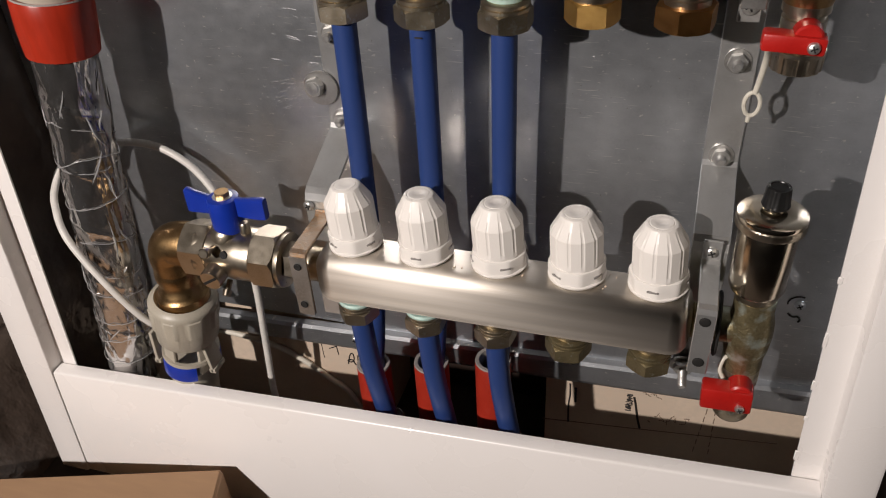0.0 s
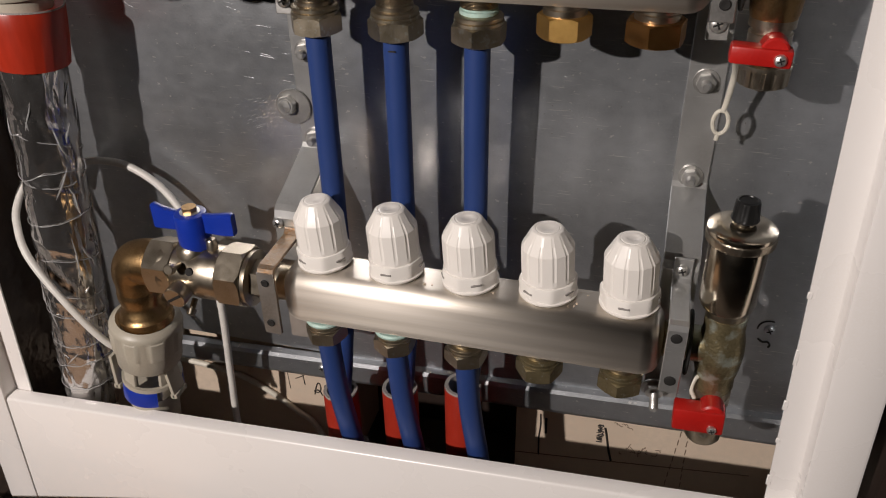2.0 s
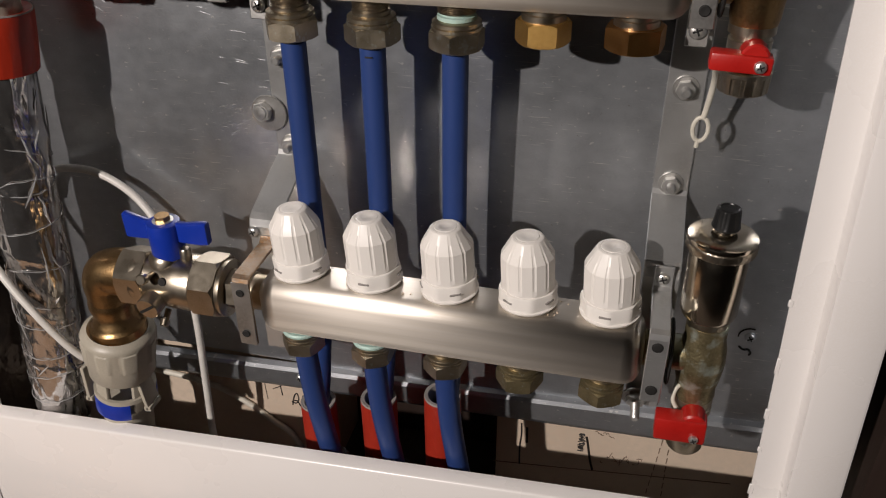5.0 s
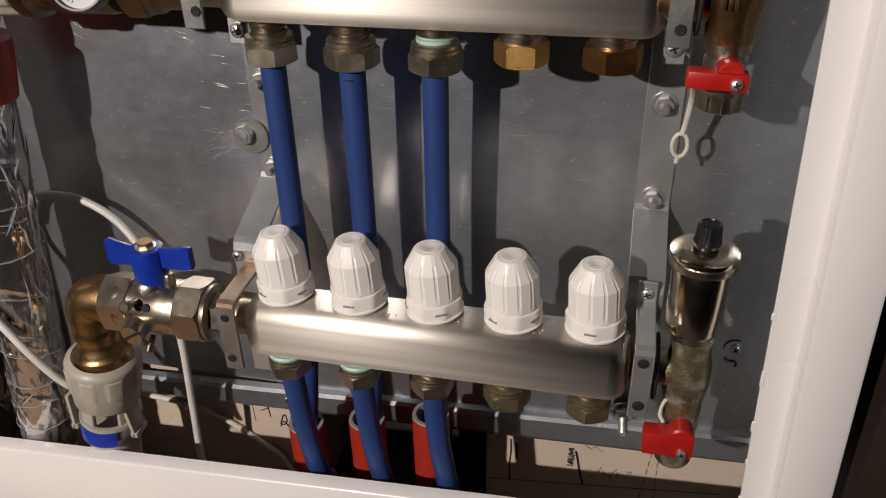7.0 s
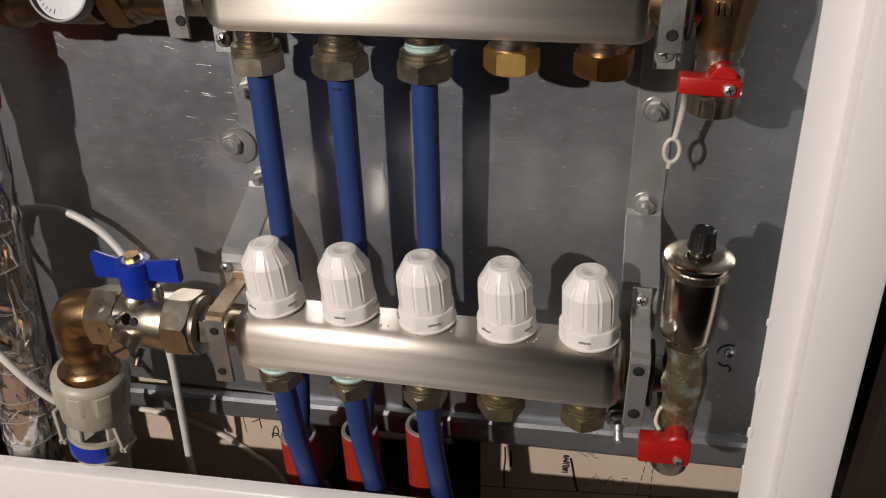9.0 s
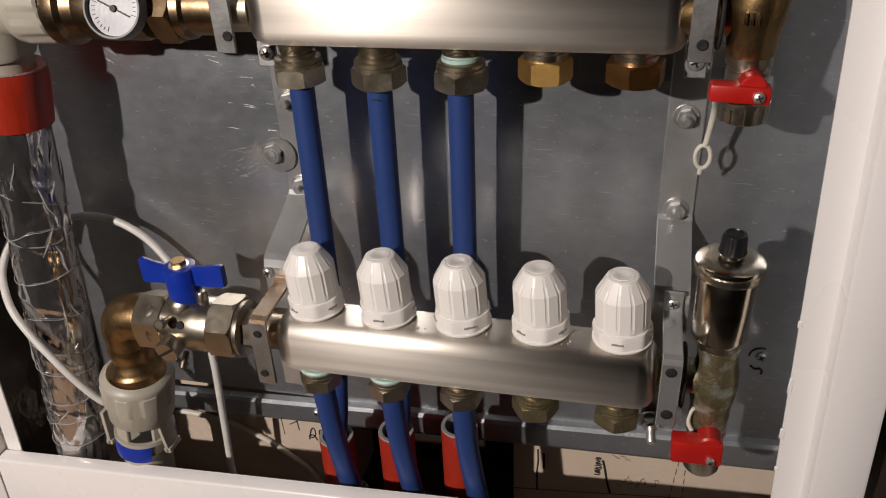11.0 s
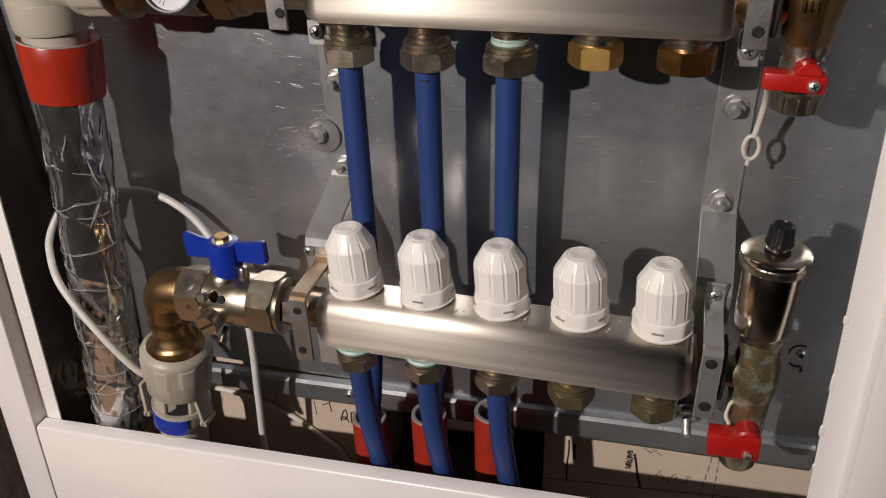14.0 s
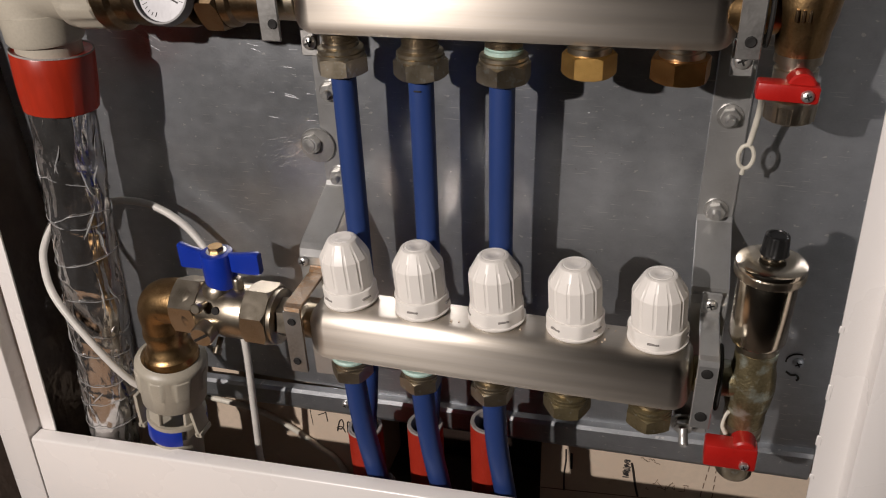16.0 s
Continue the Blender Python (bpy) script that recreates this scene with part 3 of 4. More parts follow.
def bracket(x, label, rusty):
    b = thing("mounting_bracket", (x, 0, 0.23), label, "bracket", "manifold brackets")
    strip = band([(-0.0012, 0.76), (-0.0012, 0.359), (-0.004, 0.3555), (-0.055, 0.335), (-0.0585, 0.332), (-0.0600, 0.327), (-0.0600, 0.220)], x - 0.0115, x + 0.0115, 0.0022)
    part("strip", strip, STRIP, b, "bent zinc-plated steel strip", 12)
    for z in (0.430, 0.364):
        bolt(x, -0.0024, z, b, washer=0.0080)
    return b


def clamp(parent, x, y_back, y_front, z_top, z_bot, material, w=0.0062, tab=0.018, z_tab=None):
    z_tab = z_tab or z_top + tab
    pts = [(y_back, z_tab), (y_back, z_top + 0.003), (y_back - 0.003, z_top + 0.0005), (y_front + 0.004, z_top), (y_front + 0.001, z_top - 0.001), (y_front, z_top - 0.004), (y_front, z_bot)]
    return part("clamp", band(pts, x - w, x + w, 0.0022), material, parent, "zinc-plated clamp strap", 12)


br_r = bracket(0.2330, "zinc-plated offset bracket strip holding both manifolds", False)
c = clamp(br_r, 0.2345, -0.0625, -0.1085, 0.3190, 0.2670, STRIP, 0.0060)
screw(0.2340, -0.0636, 0.3285, c)
hole_plug(0.2342, -0.1096, 0.3100, c, 0.0034), hole_plug(0.2345, -0.1096, 0.2770, c, 0.0036)
bolt(0.2285, -0.0625, 0.2290, br_r, washer=0.0095, thread=0.014, axis=(0.05, -1, -0.25), r=0.0068)
c = clamp(br_r, 0.2315, -0.0300, -0.0735, 0.5330, 0.4880, ZINC, 0.0062, tab=0.004)
hole_plug(0.2320, -0.0746, 0.4975, c, 0.0030), hole_plug(0.2315, -0.0746, 0.5250, c, 0.0030)
part("lower_tab", band([(-0.032, 0.487), (-0.0335, 0.466)], 0.2265, 0.2390, 0.0020), ZINC, br_r)
screw(0.2325, -0.0345, 0.4755, br_r, 0.0050)

br_l = bracket(-0.0360, "zinc-plated offset bracket strip with a rusty clamp", True)
c = clamp(br_l, -0.0332, -0.0625, -0.1085, 0.3160, 0.2630, ZINC_RUST, 0.0062, tab=0.005)
part("clamp_face", band([(-0.1101, 0.3135), (-0.1101, 0.2632)], -0.0393, -0.0271, 0.0008, 0), ZINC, c, "grey zinc-plated face")
screw(-0.0440, -0.0622, 0.3235, br_l, 0.0040)
hole_plug(-0.0335, -0.1108, 0.306, c), hole_plug(-0.0338, -0.1108, 0.2725, c)
c = clamp(br_l, -0.0375, -0.0300, -0.0735, 0.5330, 0.4860, ZINC, 0.0064, tab=0.004)
hole_plug(-0.0350, -0.0746, 0.4965, c, 0.0030)
part("lower_tab", band([(-0.032, 0.487), (-0.0335, 0.465)], -0.0385, -0.0255, 0.0020), ZINC, br_l)
screw(-0.0320, -0.0345, 0.4740, br_l, 0.0046)

wb = thing("panel_bolt", (-0.052, 0, 0.389), "zinc hexagon bolt on a wide dull washer in the back panel", "bolt")
part("washer", lathe([(0.0132, 0), (0.0136, 0.0010), (0.0132, 0.0020), (0.0045, 0.0022)], (-0.0500, -0.0030, 0.3880), (0, -1, 0), 40), ZINC, wb)
part("head", hexnut(0.0072, 0.0055, (-0.0530, -0.0052, 0.3900), (-0.1, -1, 0.05), 0.3, chamfer=0.0012), BOLT, wb)
part("crown", lathe([(0.0052, 0.0054), (0.0046, 0.0064), (0.0003, 0.0068)], (-0.0530, -0.0052, 0.3900), (-0.1, -1, 0.05), 24), BOLT, wb)
ps = thing("panel_screw", (0.305, 0, 0.246), "dark screw in the back panel circled in black marker", "screw")
screw(0.305, -0.0002, 0.2460, ps, 0.0040, (0, -1, 0), 0.5, GALV)
ring = [(0.305 + 0.0082 * math.cos(a), -0.0005, 0.2465 + 0.0072 * math.sin(a)) for a in [1.3 + 0.28 * k for k in range(8)]]
part("marker_ring", tube(ring, 0.0006, 6), INK, ps)
part("marker_tail", tube([(0.2985, -0.0005, 0.2370), (0.302, -0.0005, 0.2345), (0.3055, -0.0005, 0.2350), (0.3075, -0.0005, 0.2325), (0.3068, -0.0005, 0.2300)], 0.0008, 6), INK, ps)
lb = thing("lip_screw", (-0.052, -0.006, 0.141), "small zinc screw in the panel's folded edge", "screw")
screw(-0.053, -0.0063, 0.1390, lb, 0.0036)

# ---- ball valve, brass elbow and grey coupling at the lower manifold's inlet ----
VY, VZ = -0.085, 0.2895
valve = thing("ball_valve", (-0.105, VY, VZ), "nickel-plated ball valve with a blue butterfly handle", "valve")
part("end_neck", lathe([(0.0125, -0.0265), (0.0125, -0.036), (0.0138, -0.037), (0.0138, -0.041)], (0, VY, VZ), (1, 0, 0), 32), NICKEL_DULL, valve)
part("tail_hex", hexnut(0.0148, 0.0145, (-0.0560, VY, VZ), (1, 0, 0), 0.25, chamfer=0.0012), NICKEL, valve)
part("tail_seal", lathe([(0.0195, 0), (0.0195, 0.002), (0.014, 0.0024)], (-0.0585, VY, VZ), (1, 0, 0), 36), RUBBER, valve)
part("union_nut", hexnut(0.0236, 0.0190, (-0.0775, VY, VZ), (1, 0, 0), 0.02, chamfer=0.0020, n=7), NICKEL, valve, "nickel union nut")
part("union_lip", lathe([(0.0200, 0.018), (0.0204, 0.0195), (0.0204, 0.0225), (0.0185, 0.0232)], (-0.0775, VY, VZ), (1, 0, 0), 40), NICKEL, valve)
part("union_groove", lathe([(0.0190, -0.0035), (0.0190, 0.001)], (-0.0775, VY, VZ), (1, 0, 0), 36), RUBBER, valve)
body = part("body", lathe([(0.0190, 0.0), (0.0200, 0.002), (0.0192, 0.006), (0.0182, 0.010), (0.0186, 0.020), (0.0194, 0.026), (0.0204, 0.031), (0.0204, 0.046), (0.0198, 0.0485)],
                          (-0.1260, VY, VZ), (1, 0, 0), 40), NICKEL, valve)
part("left_hex", hexnut(0.0222, 0.0205, (-0.1355, VY, VZ), (1, 0, 0), 0.62, chamfer=0.0014), NICKEL, valve)
part("stem_boss", lathe([(0.0125, 0.012), (0.0118, 0.020), (0.0098, 0.023), (0.0070, 0.0250), (0.0070, 0.032)], (-0.102, VY, VZ), (0, 0, 1), 32), NICKEL, valve)
part("stop_pin", lathe([(0.0042, 0.014), (0.0040, 0.027), (0.0030, 0.0285)], (-0.0860, VY, VZ), (0, 0, 1), 16), NICKEL, valve)
part("brand_pad", lathe([(0.0030, 0.0184), (0.0028, 0.0200), (0.0003, 0.0200)], (-0.0975, VY, VZ + 0.004), (0.05, -1, 0.35), 16), RUBBER, valve)
pl = part("drain_plug", lathe([(0.0085, 0.010), (0.0085, 0.027), (0.0078, 0.0284), (0.0003, 0.0284)], (-0.1050, VY, VZ - 0.004), (-0.04, -0.97, -0.12), 32), NICKEL, valve, "slotted chrome drain plug")
pm = axis_matrix((-0.1050, VY, VZ - 0.004), (-0.04, -0.97, -0.12), 0.6)
part("slot", box((-0.0072, -0.0010, 0.0276), (0.0072, 0.0010, 0.0288), turn=pm), RUBBER, pl)
pin = part("vent_pin", lathe([(0.0022, 0.014), (0.0022, 0.0235), (0.0040, 0.0240), (0.0040, 0.0275), (0.0032, 0.0282)], (-0.1060, VY, VZ + 0.008), (-0.02, -0.92, 0.28), 20), NICKEL, valve)
part("vent_pin", lathe([(0.0022, 0.014), (0.0022, 0.0215), (0.0034, 0.0220), (0.0030, 0.0265)], (-0.1020, VY, VZ - 0.010), (0.02, -0.75, -0.60), 20), NICKEL, valve)
# handle: a deep hub and two flat wings of unlike length
HX = -0.0998
hub = lathe([(0.0095, 0.0), (0.0112, 0.0010), (0.0116, 0.004), (0.0116, 0.0255), (0.0110, 0.0275), (0.0080, 0.0282)], (HX, VY + 0.002, VZ + 0.0195), (0, 0, 1), 40)
handle = part("handle", hub, BLUE, valve, "blue enamelled butterfly handle")


def wing(s, rows_in):
    bm = bmesh.new()
    rows = []
    for d, zb, zt, dy in rows_in:
        t = 0.0030
        rows.append([bm.verts.new((HX + s * d, VY + 0.002 - s * dy + yy, VZ + z)) for yy, z in ((-t, zb + 0.001), (-t * 0.6, zb), (t * 0.6, zb), (t, zb + 0.001), (t, zt - 0.001), (t * 0.6, zt), (-t * 0.6, zt), (-t, zt - 0.001))])
    for a, b in zip(rows, rows[1:]):
        for i in range(8):
            bm.faces.new((a[i], a[(i + 1) % 8], b[(i + 1) % 8], b[i]))
    bm.faces.new(rows[0]), bm.faces.new(rows[-1])
    return bm


part("wing", wing(-1, ((0.006, 0.0315, 0.0465, 0.0), (0.012, 0.0320, 0.0470, 0.0), (0.020, 0.0325, 0.0495, -0.001), (0.0262, 0.0330, 0.0525, -0.002), (0.0278, 0.0338, 0.0522, -0.002))), BLUE, handle)
part("wing", wing(1, ((0.006, 0.0320, 0.0470, 0.0), (0.012, 0.0325, 0.0475, 0.0), (0.018, 0.0330, 0.0485, 0.001), (0.026, 0.0335, 0.0505, 0.002), (0.0330, 0.0345, 0.0520, 0.0025), (0.0348, 0.0352, 0.0512, 0.0025))), BLUE, handle)
part("handle_nut", hexnut(0.0056, 0.0040, (HX, VY + 0.002, VZ + 0.0478), spin=0.2, chamfer=0.001), BRASS, handle, "brass handle nut")
part("nut_washer", lathe([(0.0072, 0), (0.0072, 0.001), (0.0050, 0.0012)], (HX, VY + 0.002, VZ + 0.0472), seg=24), BOLT, handle)

elbow = thing("brass_elbow", (-0.163, VY, 0.24), "aged brass elbow fitting turning down into the coupling", "pipe fitting")
EX = -0.1570
bend = [(-0.1330, VY, VZ), (-0.1440, VY, VZ), (-0.1525, VY, VZ - 0.0025), (EX, VY, VZ - 0.010), (EX, VY, VZ - 0.019), (EX - 0.0005, VY, VZ - 0.030)]
part("bend", tube(bend, lambda t: 0.0180 - 0.0020 * t, 32, steps=6), BRASS, elbow)
part("shoulder", lathe([(0.0156, 0.018), (0.0168, 0.013), (0.0170, 0.009), (0.0158, 0.004), (0.0156, 0.000), (0.0174, -0.003), (0.0180, -0.006), (0.0190, -0.008), (0.0206, -0.0095), (0.0206, -0.0160)], (EX - 0.0005, VY, 0.2500), seg=40), BRASS, elbow)

cp = thing("grey_coupling", (-0.17, -0.09, 0.13), "grey plastic pipe coupling with blue locking collar", "pipe fitting")
CA, CD = Vector((-0.1590, -0.0850, 0.2360)), Vector((-0.16, 0.03, -1.0)).normalized()


def ribbed(a, h):
    if 0.007 < h < 0.026:
        u = (a / (2 * math.pi) * 8) % 1.0
        return 1.045 if u < 0.5 else 1.0
    return 1.0


part("body", lathe([(0.0200, 0.002), (0.0222, -0.001), (0.0265, 0.0015), (0.0276, 0.0042), (0.0273, 0.0068), (0.0271, 0.0075), (0.0263, 0.0255), (0.0259, 0.0265), (0.0252, 0.0415), (0.0238, 0.0432), (0.0180, 0.0436)], CA, CD, 96, None, 0.35, ribbed), PPR, cp)
part("inner_pipe", lathe([(0.0195, 0.078), (0.0195, 0.26)], CA, CD, 32), PPR, cp)
am = axis_matrix(CA, CD, 0)
for k, ang in enumerate((0.2, 1.75, 3.35, 4.9)):
    q = am @ Matrix.Rotation(ang, 4, "Z")
    leg = box((0.0172, -0.0070, 0.042), (0.0212, 0.0070, 0.0760), 0.0012, 2, turn=q)
    part("clip_leg", leg, PPR, cp)


def collar_arc(a0, a1):
    bm = bmesh.new()
    rows = []
    for i in range(13):
        a = a0 + (a1 - a0) * i / 12
        rows.append([bm.verts.new(am @ Vector((r * math.cos(a), r * math.sin(a), h))) for r, h in ((0.0216, 0.0632), (0.0236, 0.0632), (0.0241, 0.0640), (0.0243, 0.0790), (0.0234, 0.0800), (0.0216, 0.0800))])
    for r0, r1 in zip(rows, rows[1:]):
        for i in range(6):
            bm.faces.new((r0[i], r0[(i + 1) % 6], r1[(i + 1) % 6], r1[i]))
    bm.faces.new(rows[0]), bm.faces.new(rows[-1])
    return bm


for x0, lean_c in ((-0.1965, 0.05), (-0.1490, -0.10)):
    q = Matrix.Translation((x0, -0.086, 0.200)) @ Matrix.Rotation(lean_c, 4, "Y")
    tab = box((-0.0016, -0.0080, -0.040), (0.0016, 0.0080, -0.006), 0.0008, 2, turn=q)
    box((-0.0030, -0.0080, -0.0405), (0.0030, 0.0080, -0.0360), 0.0008, 2, bm=tab, turn=q)
    part("clip_tab", tab, PPR, cp)


view = am.inverted() @ Vector((0.05, -0.40, 0.35))
front = math.atan2(view.y, view.x)
part("locking_collar", collar_arc(front - 0.15, front + 1.25), BLUE, cp, "blue plastic locking collar")
part("locking_collar", collar_arc(front - 2.3, front - 0.95), BLUE, cp, "blue plastic locking collar")
part("locking_collar", collar_arc(front + 2.0, front + 3.3), BLUE, cp, "blue plastic locking collar")
part("collar_rim", lathe([(0.0206, 0.0595), (0.0236, 0.0595), (0.0238, 0.0632), (0.0208, 0.0635), (0.0206, 0.0595)], CA, CD, 64), PPR, cp)

# ---- insulated supply pipe with red tape ----
ip = thing("insulated_pipe", (-0.24, -0.075, FLOOR), "pipe wrapped in crumpled silver foil insulation with red tape", "insulated pipe")
FA, FD = Vector((-0.2135, -0.0570, 0.4680)), Vector((-0.0305, -0.0180, -0.3400)).normalized()


def crumple(r0, h0, h1, rows, seg, amp, flare=0.0):
    bm = bmesh.new()
    m = axis_matrix(FA, FD)
    rings = []
    for j in range(rows + 1):
        h = h0 + (h1 - h0) * j / rows
        ring = []
        for i in range(seg):
            a = 2 * math.pi * i / seg
            p = Vector((math.cos(a) * 0.034, math.sin(a) * 0.034, h))
            n1 = noise.noise(Vector((p.x * 55, p.y * 55, p.z * 26)))
            n2 = noise.noise(Vector((p.x * 130 + 7, p.y * 130, p.z * 70)))
            spiral = max(0.0, 1 - abs(((h / 0.052 + a / (2 * math.pi)) % 1.0) - 0.5) * 14)
            end = max(0.0, (h - h1 + 0.018) / 0.018) if flare else 0.0
            r = r0 + amp * (1.3 * abs(n1) - 0.4 + 0.35 * n2) + 0.0009 * spiral - flare * end * end
            ring.append(bm.verts.new(m @ Vector((r * math.cos(a), r * math.sin(a), h))))
        rings.append(ring)
    for a, b in zip(rings, rings[1:]):
        for i in range(seg):
            bm.faces.new((a[i], a[(i + 1) % seg], b[(i + 1) % seg], b[i]))
    bm.faces.new(rings[-1])
    return bm


part("foil_wrap", crumple(0.0226, 0.034, 0.352, 170, 110, 0.0020, 0.005), FOIL, ip, "crumpled silver foil wrap", 30)
part("pipe", lathe([(0.018, 0.0), (0.018, 0.47)], FA, FD, 24), PPR, ip)
FM = axis_matrix(FA, FD)


def on_foil(a, h, lift=0.0):
    r = 0.0228 + lift
    return FM @ Vector((r * math.cos(a), r * math.sin(a), h))


rng = random.Random(5)
lines = bmesh.new()
for h0, slope in ((0.098, 0.010), (0.122, -0.006), (0.128, 0.012), (0.158, 0.004), (0.196, -0.005), (0.221, 0.007), (0.246, 0.003), (0.270, -0.004), (0.296, 0.005), (0.318, 0.002)):
    pts = [on_foil(2 * math.pi * k / 26, h0 + slope * math.sin(2 * math.pi * k / 26 + h0 * 40) + rng.uniform(-0.0008, 0.0008), rng.uniform(-0.0001, 0.0006)) for k in range(27)]
    tube(pts, 0.00034, 5, lines, steps=2)
part("tape_edges", lines, FILMSHINE, ip, "thin shiny edges of clear tape")["kind"] = "stuff"
creases = bmesh.new()
for k in range(60):
    a, h = rng.uniform(0, 2 * math.pi), rng.uniform(0.05, 0.31)
    da, dh = rng.uniform(-0.5, 0.5), rng.uniform(0.006, 0.040)
    pts = [on_foil(a + da * t + rng.uniform(-0.05, 0.05), h + dh * t, rng.uniform(-0.0002, 0.0008)) for t in (0, 0.33, 0.66, 1)]
    tube(pts, lambda t: 0.0001 + 0.0006 * math.sin(math.pi * t), 5, creases, steps=3)
part("creases", creases, FILMSHINE, ip, "sharp shiny foil creases")["kind"] = "stuff"


def wrinkled(a, h):
    return 1.0 + 0.006 * math.sin(5 * a + 60 * h) + (0.008 * math.sin(23 * a) if h > 0.024 else 0.0)


part("tape", lathe([(0.0215, 0.001), (0.0264, -0.0005), (0.0272, 0.0012), (0.0270, 0.012), (0.0266, 0.022), (0.0258, 0.032), (0.0248, 0.0405), (0.0230, 0.0412)], FA, FD, 72, None, 0, wrinkled), TAPE, ip, "red adhesive tape band")
part("tape_edge", lathe([(0.0254, 0.0), (0.0269, -0.0010), (0.0272, 0.0002), (0.0256, 0.0010), (0.0254, 0.0)], FA, FD, 48, None, 0, wrinkled), FOAM, ip, "pale frayed tape edge")
part("foam_end", lathe([(0.0180, 0.004), (0.0250, 0.003)], FA, FD, 40), BLACK, ip)

# ---- fittings at the upper manifold's inlet ----
UZ = 0.5080
ge = thing("grey_elbow", (-0.2185, -0.055, 0.465), "grey plastic pipe elbow above the insulated pipe", "pipe fitting")
GX = -0.2155
part("socket", lathe([(0.0215, -0.006), (0.0215, 0.006), (0.0240, 0.0065), (0.0252, 0.009), (0.0256, 0.026)], (GX, -0.057, 0.4680), seg=48), PPR, ge)
part("bend", tube([(GX, -0.057, 0.488), (GX, -0.057, 0.498), (GX + 0.006, -0.057, 0.5090), (GX + 0.019, -0.056, 0.5130), (GX + 0.034, -0.055, 0.5130)], lambda t: 0.0253 - 0.0008 * t, 36), PPR, ge)


def ridges(a, h):
    return 1.05 if (a / (2 * math.pi) * 10) % 1.0 < 0.5 and h > 0.006 else 1.0


part("coupling", lathe([(0.0250, 0), (0.0262, 0.001), (0.0262, 0.0055), (0.0258, 0.0065), (0.0250, 0.026), (0.0235, 0.0275)], (-0.1830, -0.055, 0.5105), (1, 0, 0), 80, None, 0.3, ridges), PPR, ge)
ut = thing("brass_tee", (-0.1, -0.055, 0.49), "brass fittings between grey elbow and upper manifold", "pipe fitting")
part("collar", lathe([(0.0240, 0), (0.0248, 0.002), (0.0240, 0.010), (0.0205, 0.0125), (0.0195, 0.020)], (-0.1565, -0.055, UZ), (1, 0, 0), 48), BRASS_DARK, ut)
part("tee_body", lathe([(0.0195, 0), (0.0205, 0.004), (0.0205, 0.040), (0.0190, 0.0440)], (-0.1370, -0.055, UZ), (1, 0, 0), 40), BRASS_DARK, ut)
part("union_nut", hexnut(0.0225, 0.0150, (-0.0860, -0.055, UZ), (1, 0, 0), 0.0, chamfer=0.002), BRASS_DARK, ut)
part("union_ring", lathe([(0.0185, 0), (0.0195, 0.001), (0.0190, 0.006), (0.0165, 0.008), (0.0165, 0.030)], (-0.0715, -0.055, UZ), (1, 0, 0), 36), BRASS_DARK, ut)
part("neck", lathe([(0.0140, 0.0), (0.0140, 0.026)], (-0.0500, -0.055, UZ), (1, 0, 0), 32), NICKEL_DULL, ut)
tg = thing("thermometer", (-0.105, -0.09, 0.515), "round dial thermometer with a white face", "thermometer")
GA, GD = (-0.1010, -0.0750, 0.5110), (0.12, -1.0, 0.35)
part("case", lathe([(0.0080, -0.012), (0.0085, 0.0), (0.0168, 0.001), (0.0180, 0.003), (0.0180, 0.0105), (0.0173, 0.0120), (0.0162, 0.0120), (0.0158, 0.0095), (0.0157, 0.0085)], GA, GD, 48), BEZEL, tg, "dull metal case")
dial = part("dial", lathe([(0.0157, 0.0082), (0.0157, 0.0088), (0.0003, 0.0088)], GA, GD, 40), DIAL, tg, "white dial face")
gm = axis_matrix(GA, GD, 0)
ticks = bmesh.new()
for k in range(25):
    q = gm @ Matrix.Rotation(radians(-20 + k * 270 / 24), 4, "Z")
    box((0.0118 if k % 4 else 0.0108, -0.00016, 0.0088), (0.0138, 0.00016, 0.00905), bm=ticks, turn=q)
part("scale_marks", ticks, INK, dial)
q = gm @ Matrix.Rotation(radians(333), 4, "Z")
part("needle", box((-0.0105, -0.0004, 0.0091), (0.0108, 0.0004, 0.0095), turn=q), INK, dial)
part("needle_hub", lathe([(0.0022, 0.0090), (0.0018, 0.0104), (0.0003, 0.0106)], GA, GD, 16), INK, dial)

# ---- right end of the lower manifold: tee, automatic air vent, drain valve ----
TX, TY = 0.2625, -0.0850
tee = thing("end_tee", (TX, TY, 0.25), "tarnished brass end tee with green patina", "pipe fitting")
part("arm", lathe([(0.0115, 0), (0.0115, 0.036)], (0.2270, TY, LZ), (1, 0, 0), 32), PATINA, tee)
part("flange", lathe([(0.0205, 0), (0.0212, 0.0008), (0.0205, 0.0018)], (0.2425, TY, LZ), (1, 0, 0), 40), RUBBER, tee)
part("body", lathe([(0.0118, 0.0), (0.0126, 0.003), (0.0122, 0.010), (0.0138, 0.018), (0.0148, 0.030), (0.0140, 0.040), (0.0124, 0.047), (0.0124, 0.058)], (TX, TY, 0.2580), seg=40), PATINA, tee)
part("foot_collar", lathe([(0.0108, -0.012), (0.0124, -0.0115), (0.0124, -0.007), (0.0112, -0.0064), (0.0112, -0.004), (0.0122, -0.0034), (0.0122, 0.001)], (TX, TY, 0.2580), seg=40), NICKEL_DULL, tee)
av = thing("air_vent", (TX, TY, 0.315), "chrome automatic air vent with a black screw cap", "air vent")
VX = 0.2610
part("neck", lathe([(0.0118, 0), (0.0120, 0.0005), (0.0120, 0.0100), (0.0135, 0.0110)], (VX + 0.001, TY, 0.3140), seg=40), NICKEL_DULL, av)
